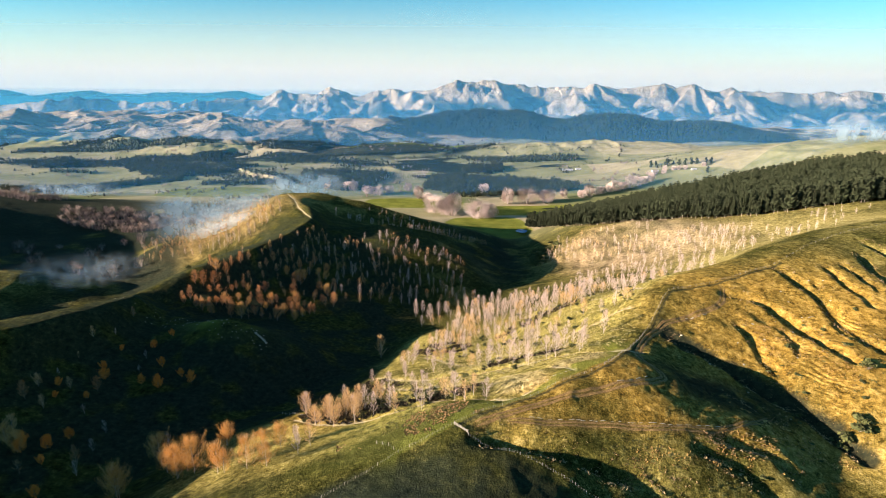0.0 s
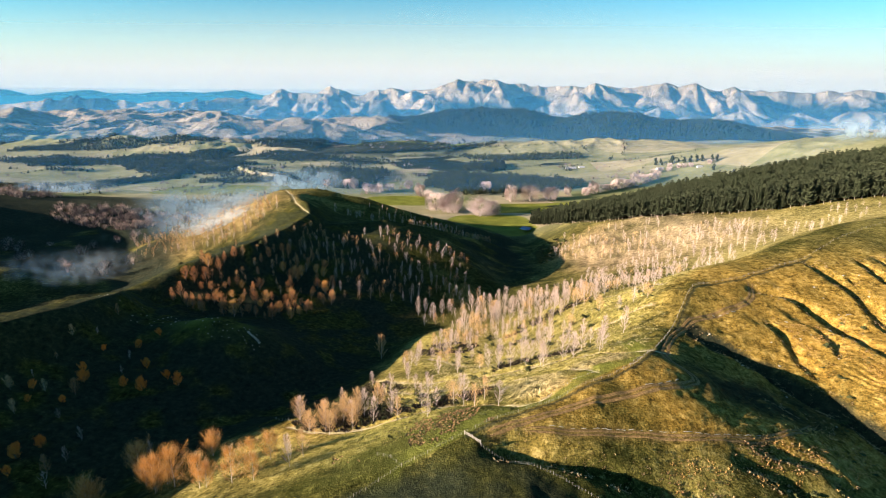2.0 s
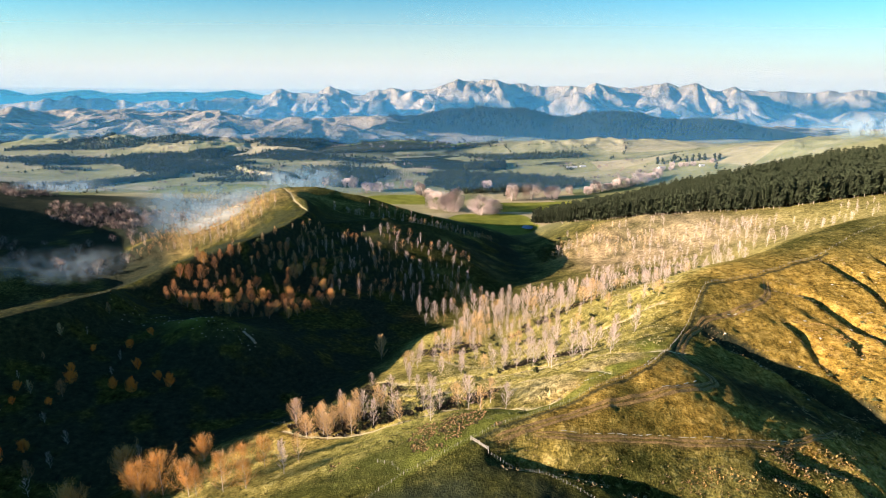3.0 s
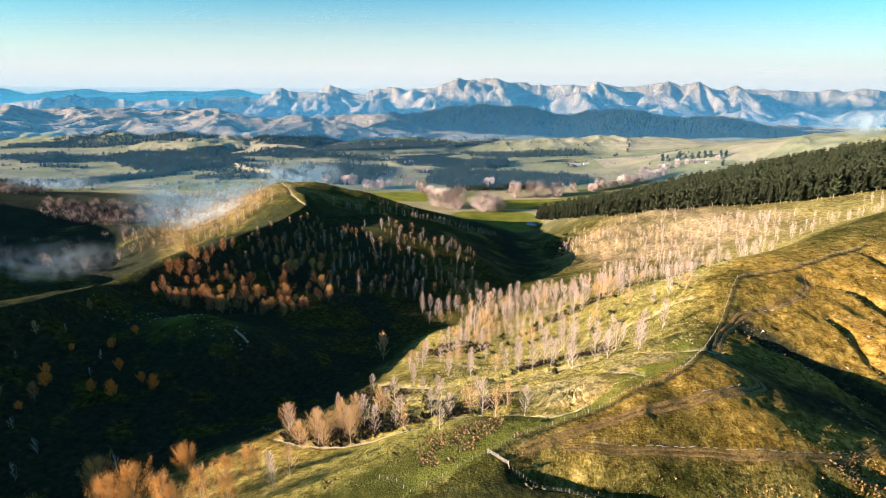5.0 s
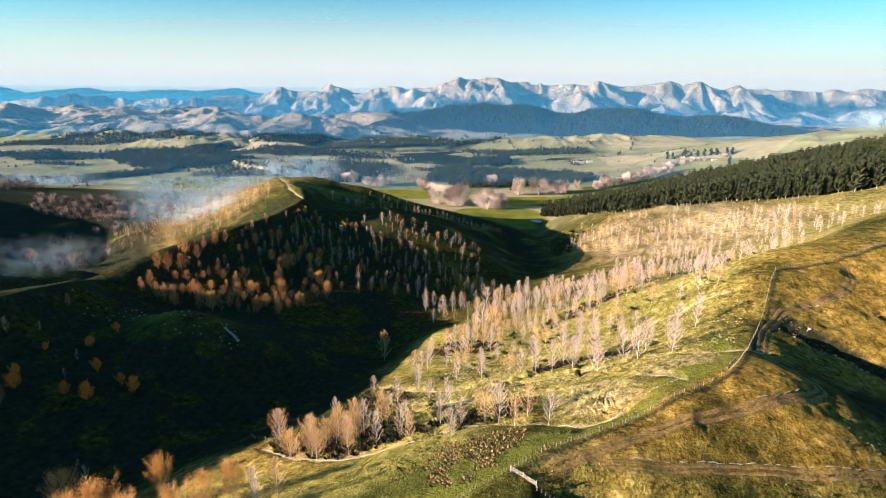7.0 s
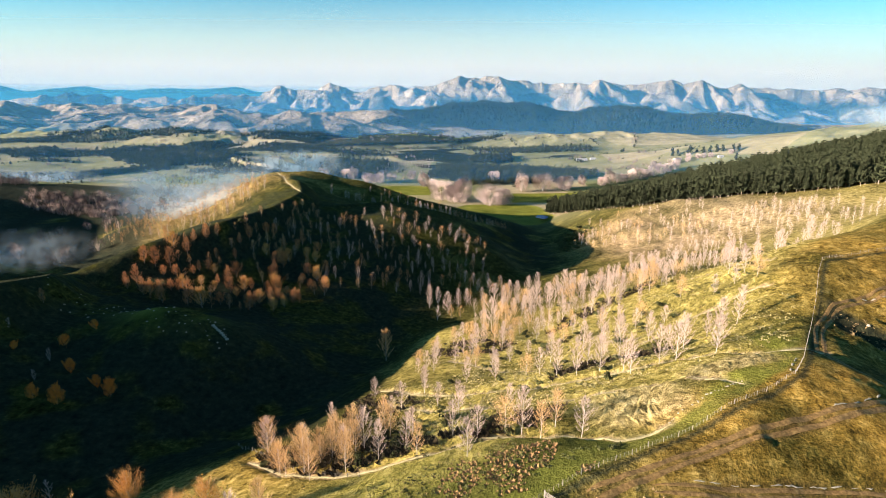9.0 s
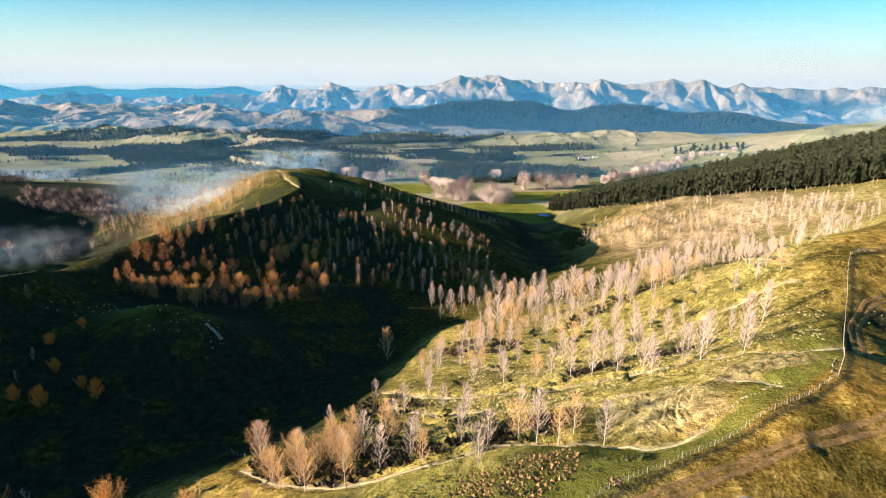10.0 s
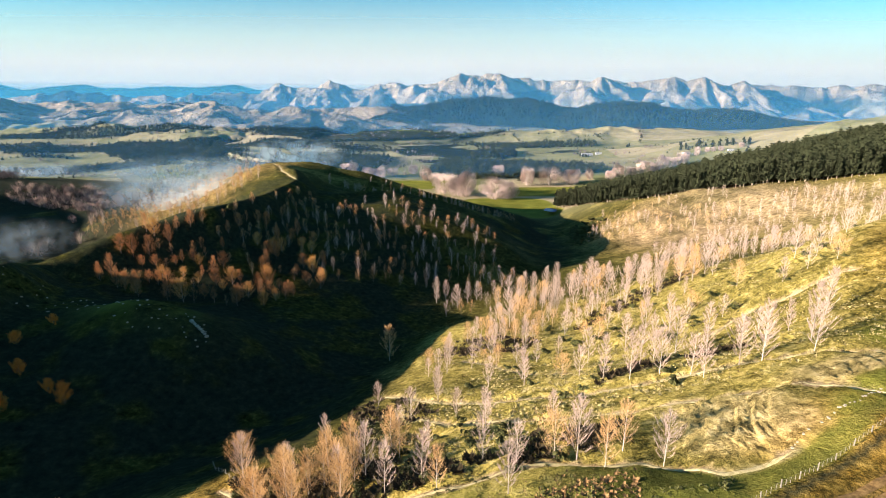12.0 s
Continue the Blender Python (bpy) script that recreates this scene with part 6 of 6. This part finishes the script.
def boulder(seed):
    bm = bmesh.new()
    bmesh.ops.create_icosphere(bm, subdivisions=2, radius=1)
    for v in bm.verts:
        n = noise.noise(v.co * 1.3 + Vector((seed * 7.1, 0, 0)))
        v.co *= 1 + 0.45 * n
        v.co.z *= 0.65
    me = bpy.data.meshes.new("boulder")
    bm.to_mesh(me)
    bm.free()
    me.materials.append(STONE)
    return me


rocks = [boulder(k) for k in range(4)]


def rock(x, y, size, label="pale limestone boulder lying in the grass"):
    ob = tagged(new("boulder", rnd.choice(rocks)), label, "rock", "boulders on the hills")
    ob.location, ob.rotation_euler = (x, y, ground_z(x, y) + size * 0.12), (rnd.uniform(-0.3, 0.3), rnd.uniform(-0.3, 0.3), rnd.uniform(0, 6.28))
    ob.scale = (size * rnd.uniform(0.8, 1.4), size * rnd.uniform(0.8, 1.2), size * rnd.uniform(0.7, 1.1))


for k in range(34):
    u = k / 33
    if rnd.random() < 0.7:
        rock(36 + 20.5 * u + rnd.uniform(-0.4, 0.4), 200.5 + 9 * u + rnd.uniform(-0.4, 0.4), rnd.uniform(0.13, 0.3), "pale limestone boulder in a row beside the bench track")


def clay_bank(line, height, label):
    """Low broken bank of pale clay and stones left by a cutting."""
    top = tagged(new("clay_bank"), label, "bank")
    pts = along([(x, y, 0) for x, y in line], 0.7)
    k = 0
    while k < len(pts) - 4:
        n = rnd.randrange(3, 7)
        run = pts[k:k + n]
        k += n + rnd.randrange(0, 3)
        if len(run) < 3:
            continue
        s = Shape()
        path, radii = [], []
        for j, p in enumerate(run):
            x, y = p[0] + rnd.uniform(-0.1, 0.1), p[1] + rnd.uniform(-0.1, 0.1)
            path.append((x, y, ground_z(x, y) + rnd.uniform(-0.1, 0.12) * height))
            radii.append(height * rnd.uniform(0.35, 0.8) * (0.4 if j in (0, len(run) - 1) else 1))
        s.tube(path, radii, 6)
        part("clod", s, STONE, top)
    return top


clay_bank([(32, 179.6), (40, 179.8), (50, 180.8), (62, 181.6), (75, 181.6), (88, 182.4), (100, 184.6), (108, 186.6)], 0.24, "low pale clay bank beside the lower vehicle track")
clay_bank([(70, 198.6), (76, 200), (83, 203), (88, 206.5)], 0.4, "low pale clay bank beside the upper vehicle track")
clay_bank([(76, 221), (72.5, 217), (69.5, 213), (67, 209.5)], 0.35, "pale bare clay slip at the fence corner")
clay_bank([(126, 266), (134, 267), (141, 270)], 0.5, "pale clay cutting above the track bend")
clay_bank([(188, 266), (192, 267.5), (196, 268)], 0.4, "pale clay slip on the southern face")
# boulders added on the spur in place of grazing sheep
for x, y in scatter([(-180, 350), (-120, 342), (-110, 325), (-150, 322)], 36, 2, rnd) + scatter([(-230, 350), (-190, 372), (-150, 350), (-190, 335)], 30, 3, rnd):
    rock(x, y, rnd.uniform(0.25, 0.55))
for k in range(9):
    rock(-118 - k * 1.1, 331 + k * 0.8, rnd.uniform(0.5, 1.0), "pale limestone outcrop on the shaded spur")
for x, y in scatter([(110, 262), (135, 250), (200, 300), (230, 290), (170, 240), (150, 200)], 26, 5, rnd):
    rock(x, y, rnd.uniform(0.25, 0.6))

# rank grass and scrub
tufts = Shape()
TUSSOCK_BANDS = [([(-24, 185), (10, 196), (14, 202), (6, 206), (-14, 204), (-35, 195)], 120), ([(40, 140), (110, 150), (150, 190), (120, 200), (60, 175)], 420), ([(100, 260), (150, 230), (230, 260), (260, 320), (200, 310)], 620),
                 ([(-60, 200), (40, 225), (110, 290), (190, 360), (60, 430), (-20, 340)], 1000), ([(130, 700), (200, 580), (280, 520), (240, 670)], 300)]
for zone, count in TUSSOCK_BANDS:
    for x, y in scatter(zone, count, 0.9, random.Random(count)) if count < 450 else [(x, y) for x, y in ((rnd.uniform(-60, 290), rnd.uniform(190, 720)) for _ in range(count * 14)) if inside(x, y, zone)][:count]:
        z, size = ground_z(x, y), rnd.uniform(0.16, 0.42)
        for _ in range(9):
            w = rnd.uniform(0, 6.283)
            d = Vector((math.cos(w), math.sin(w), rnd.uniform(0.5, 1.5))) * size
            s = Vector((-math.sin(w), math.cos(w), 0)) * size * 0.35
            p = Vector((x, y, z - 0.05))
            tufts.poly(p - s, p + s, p + d)
big = Shape()
for zone, count in (([(-11, 201), (4, 204), (10, 198), (9, 190), (3, 181), (-6, 175), (-14, 178), (-16, 190)], 400), ([(8, 181), (15, 184.5), (14, 182), (9, 178)], 40), ([(-40, 178), (-30, 176), (-34, 184), (-42, 186)], 40),
                    ([(62, 160), (78, 166), (84, 174), (70, 172)], 110), ([(100, 172), (122, 178), (118, 186), (98, 182)], 120)):
    r = random.Random(count)
    for x, y in scatter(zone, count, 0.7, r):
        if grain(np.array([x]), np.array([y]), 7, 211)[0] + 0.5 * grain(np.array([x]), np.array([y]), 2.5, 213)[0] < r.uniform(-0.3, 0.3):
            continue
        z, size = ground_z(x, y), r.uniform(0.3, 0.75)
        for _ in range(16):
            w = r.uniform(0, 6.283)
            d = Vector((math.cos(w), math.sin(w), r.uniform(0.25, 1.1))) * size * r.uniform(0.6, 1.0)
            s = Vector((-math.sin(w), math.cos(w), 0)) * size * 0.42
            p = Vector((x + math.cos(w) * size * 0.2, y + math.sin(w) * size * 0.2, z - 0.05))
            big.poly(p - s, p + s, p + d)
tagged(new("rank_tussock", big.mesh("rank_tussock", BROWN_TUFT)), "clumped straw-brown rank tussock on the green strip", "grass", kind="stuff")
tagged(new("tussock", tufts.mesh("tussock", TUSSOCK)), "scattered straw-coloured tussock grass on the slopes", "grass", kind="stuff")


low = Shape()
for zone, count in (([(80, 175), (150, 185), (165, 205), (130, 215), (95, 205)], 150), ([(40, 140), (110, 150), (140, 180), (60, 175)], 220), ([(-10, 180), (20, 188), (24, 196), (-6, 204), (-30, 196)], 160),
                    ([(-60, 222), (-20, 206), (12, 212), (-10, 236), (-50, 262)], 260), ([(10, 236), (60, 240), (100, 275), (60, 330), (0, 300)], 240), ([(130, 205), (190, 200), (230, 240), (190, 250), (150, 230)], 200)):
    r = random.Random(count + int(zone[0][0]))
    for _ in range(count):
        for _ in range(30):
            x, y = r.uniform(min(p[0] for p in zone), max(p[0] for p in zone)), r.uniform(min(p[1] for p in zone), max(p[1] for p in zone))
            if inside(x, y, zone) and grain(np.array([x]), np.array([y]), 9, 201)[0] > -0.1:
                break
        size = r.uniform(0.25, 0.7)
        bush_shape(low, Vector((x, y, ground_z(x, y) + size * 0.1)), size, r, 11, 0.7)
tagged(new("low_scrub", low.mesh("low_scrub", SCRUB_LEAF)), "low dark rank growth dotted over the slopes", "scrub", kind="stuff")


def clumps(name, label, zones, size, blades, tall, material, seed):
    """Clumps of coarse blades over plan zones, as one sheet of growth. Zones: outline and count."""
    r, out = random.Random(seed), Shape()
    for zone, count in zones:
        xs, ys_ = [p[0] for p in zone], [p[1] for p in zone]
        made = 0
        for _ in range(count * 12):
            x, y = r.uniform(min(xs), max(xs)), r.uniform(min(ys_), max(ys_))
            if made == count:
                break
            if not inside(x, y, zone) or noise.noise(Vector((x / 6, y / 6, seed))) < -0.12:
                continue
            made += 1
            z, s = ground_z(x, y), r.uniform(*size)
            for _ in range(blades):
                w = r.uniform(0, 6.283)
                d = Vector((math.cos(w), math.sin(w), r.uniform(0.3, 1.2) * tall)) * s * r.uniform(0.6, 1.0)
                side = Vector((-math.sin(w), math.cos(w), 0)) * s * 0.36
                p = Vector((x + math.cos(w) * s * 0.25, y + math.sin(w) * s * 0.25, z - 0.06))
                out.poly(p - side, p + side, p + d)
    return tagged(new(name, out.mesh(name, material)), label, "grass", kind="stuff")


clumps("pale_tussock", "pale sunlit tussock clumps over the planted slope",
       [([(-60, 222), (-20, 212), (30, 228), (84, 236), (110, 275), (70, 300), (0, 300), (-40, 270)], 3000), ([(20, 300), (100, 285), (180, 355), (140, 410), (50, 400), (0, 350)], 1800)],
       (0.35, 0.8), 8, 0.8, PALE_TUFT, 31)
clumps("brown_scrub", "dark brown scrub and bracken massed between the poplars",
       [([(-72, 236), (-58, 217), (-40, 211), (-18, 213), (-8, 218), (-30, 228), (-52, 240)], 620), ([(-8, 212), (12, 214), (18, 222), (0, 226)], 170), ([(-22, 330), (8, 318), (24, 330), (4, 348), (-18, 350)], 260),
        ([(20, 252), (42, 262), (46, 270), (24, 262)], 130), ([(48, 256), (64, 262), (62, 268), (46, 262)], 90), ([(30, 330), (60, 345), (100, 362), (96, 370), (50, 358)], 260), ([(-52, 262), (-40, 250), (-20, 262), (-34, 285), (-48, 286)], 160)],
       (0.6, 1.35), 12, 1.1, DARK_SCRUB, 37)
edges = []
for line, half, depth in GULLIES:
    for (ax, ay), (bx, by) in zip(line, line[1:]):
        length = math.hypot(bx - ax, by - ay)
        nx, ny = -(by - ay) / length * (half + 1.6), (bx - ax) / length * (half + 1.6)
        edges.append(([(ax + nx, ay + ny), (bx + nx, by + ny), (bx - nx, by - ny), (ax - nx, ay - ny)], int(length * half * 0.85)))
clumps("gully_tussock", "coarse brown tussock along the broken gully sides", edges, (0.28, 0.7), 9, 1.0, STRAW_TUFT, 41)
clumps("face_tussock", "ochre tussock speckled over the southern face", [([(60, 160), (84, 162), (92, 172), (70, 174)], 160), ([(96, 166), (126, 170), (134, 186), (104, 188)], 300), ([(150, 225), (172, 232), (176, 262), (160, 262)], 260), ([(166, 205), (185, 215), (190, 240), (176, 236)], 200), ([(120, 205), (150, 196), (160, 180), (136, 176)], 330)],
       (0.3, 0.75), 9, 0.9, OCHRE_TUFT, 43)


def scrub_bush(seed, lumps):
    r = random.Random(seed)
    top = new("scrub_bush")
    leaf, wood = Shape(), Shape()
    for _ in range(lumps):
        at = Vector((r.uniform(-0.9, 0.9), r.uniform(-0.9, 0.9), r.uniform(0.3, 1.0)))
        bush_shape(leaf, at, r.uniform(0.55, 0.9), r, 30)
        wood.tube([(0, 0, -0.1), tuple(at)], [0.06, 0.02], 3)
    part("stem", wood, GREY_BARK, top)
    part("foliage", leaf, SCRUB_LEAF, top)
    return tagged(top, "dark green scrub bush on the slope", "bush", "scrub on the hills")


BUSHES = [scrub_bush(k, 5 + k) for k in range(3)]
bush_spots = [(143, 704, 4.2), (126, 725, 3.4), (119, 690, 3.8), (117, 667, 4.0), (113, 640, 3.6), (116, 655, 3.0), (-272, 548, 3.0), (150, 705, 4.0), (-164, 480, 2.5), (171, 197, 3.6), (166, 196, 2.8), (174, 200, 2.6), (163, 193, 2.0), (190, 222, 2.4), (193, 225, 2.0), (118, 690, 2.6)]
bush_spots += [(x, y, rnd.uniform(1.6, 3.6)) for x, y in scatter([(108, 640), (122, 640), (140, 700), (152, 735), (132, 745), (114, 700)], 22, 5, rnd)]
bush_spots += [(x, y, rnd.uniform(0.7, 1.5)) for x, y in scatter([(-30, 230), (60, 245), (120, 300), (180, 365), (60, 430), (0, 350)], 90, 4, rnd)]
bush_spots += [(x, y, rnd.uniform(0.7, 1.5)) for x, y in scatter([(-70, 225), (-20, 206), (10, 212), (-20, 240), (-50, 260)], 44, 3, rnd)]
bush_spots += [(x, y, rnd.uniform(0.6, 1.2)) for x, y in scatter([(100, 150), (170, 190), (230, 280), (150, 250)], 24, 6, rnd)]
for k, (x, y, size) in enumerate(bush_spots):
    tree = BUSHES[k % 3]
    if k < 3:
        tree.location, tree.scale = (x, y, ground_z(x, y) - 0.1), (size, size, size)
    else:
        place(tree, x, y, rnd.uniform(0, 6.283), size, 0.1)

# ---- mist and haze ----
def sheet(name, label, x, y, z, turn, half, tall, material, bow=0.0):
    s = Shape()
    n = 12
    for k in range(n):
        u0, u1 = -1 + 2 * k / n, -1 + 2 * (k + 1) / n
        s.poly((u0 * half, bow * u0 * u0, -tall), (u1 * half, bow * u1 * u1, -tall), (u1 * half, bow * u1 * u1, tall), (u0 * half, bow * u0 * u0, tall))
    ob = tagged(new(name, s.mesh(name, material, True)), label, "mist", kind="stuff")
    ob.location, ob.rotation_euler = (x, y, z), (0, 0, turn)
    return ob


# upright sheets added for distant haze, its blue put into their colour
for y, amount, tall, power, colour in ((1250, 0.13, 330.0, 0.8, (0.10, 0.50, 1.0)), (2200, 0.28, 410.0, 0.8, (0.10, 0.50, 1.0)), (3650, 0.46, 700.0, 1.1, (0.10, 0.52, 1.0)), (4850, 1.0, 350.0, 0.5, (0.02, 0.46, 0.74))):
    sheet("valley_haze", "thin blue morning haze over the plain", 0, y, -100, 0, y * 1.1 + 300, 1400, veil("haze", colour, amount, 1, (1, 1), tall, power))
# pale sheet added to whiten the low sky as haze
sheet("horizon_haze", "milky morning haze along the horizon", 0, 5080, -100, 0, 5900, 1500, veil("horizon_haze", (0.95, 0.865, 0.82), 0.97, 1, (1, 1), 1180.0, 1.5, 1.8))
for x, y, z, turn, half, tall, layers, amount in ((-300, 685, -14, 0.4, 85, 20, 2, 0.75), (-318, 770, -2, 0.3, 110, 28, 3, 0.8), (-225, 880, 14, 0.3, 70, 24, 2, 1.0), (-352, 520, -24, 0.35, 62, 20, 2, 0.26),
                                                 (1060, 1290, 84, 0.0, 280, 34, 2, 1.0), (-860, 1240, -58, 0.1, 130, 18, 2, 0.6), (-150, 2190, -5, 0.0, 90, 26, 1, 0.5)):
    mat = veil("mist", (0.76, 0.89, 1.0), amount, 4.6 / half, (half, tall), 0)
    for k in range(layers):
        sheet("mist_bank", "drifting white morning mist over the hillside", x + rnd.uniform(-14, 14), y + (k - layers / 2) * 22, z + rnd.uniform(-4, 4), turn + rnd.uniform(-0.1, 0.1), half, tall, mat, 8)
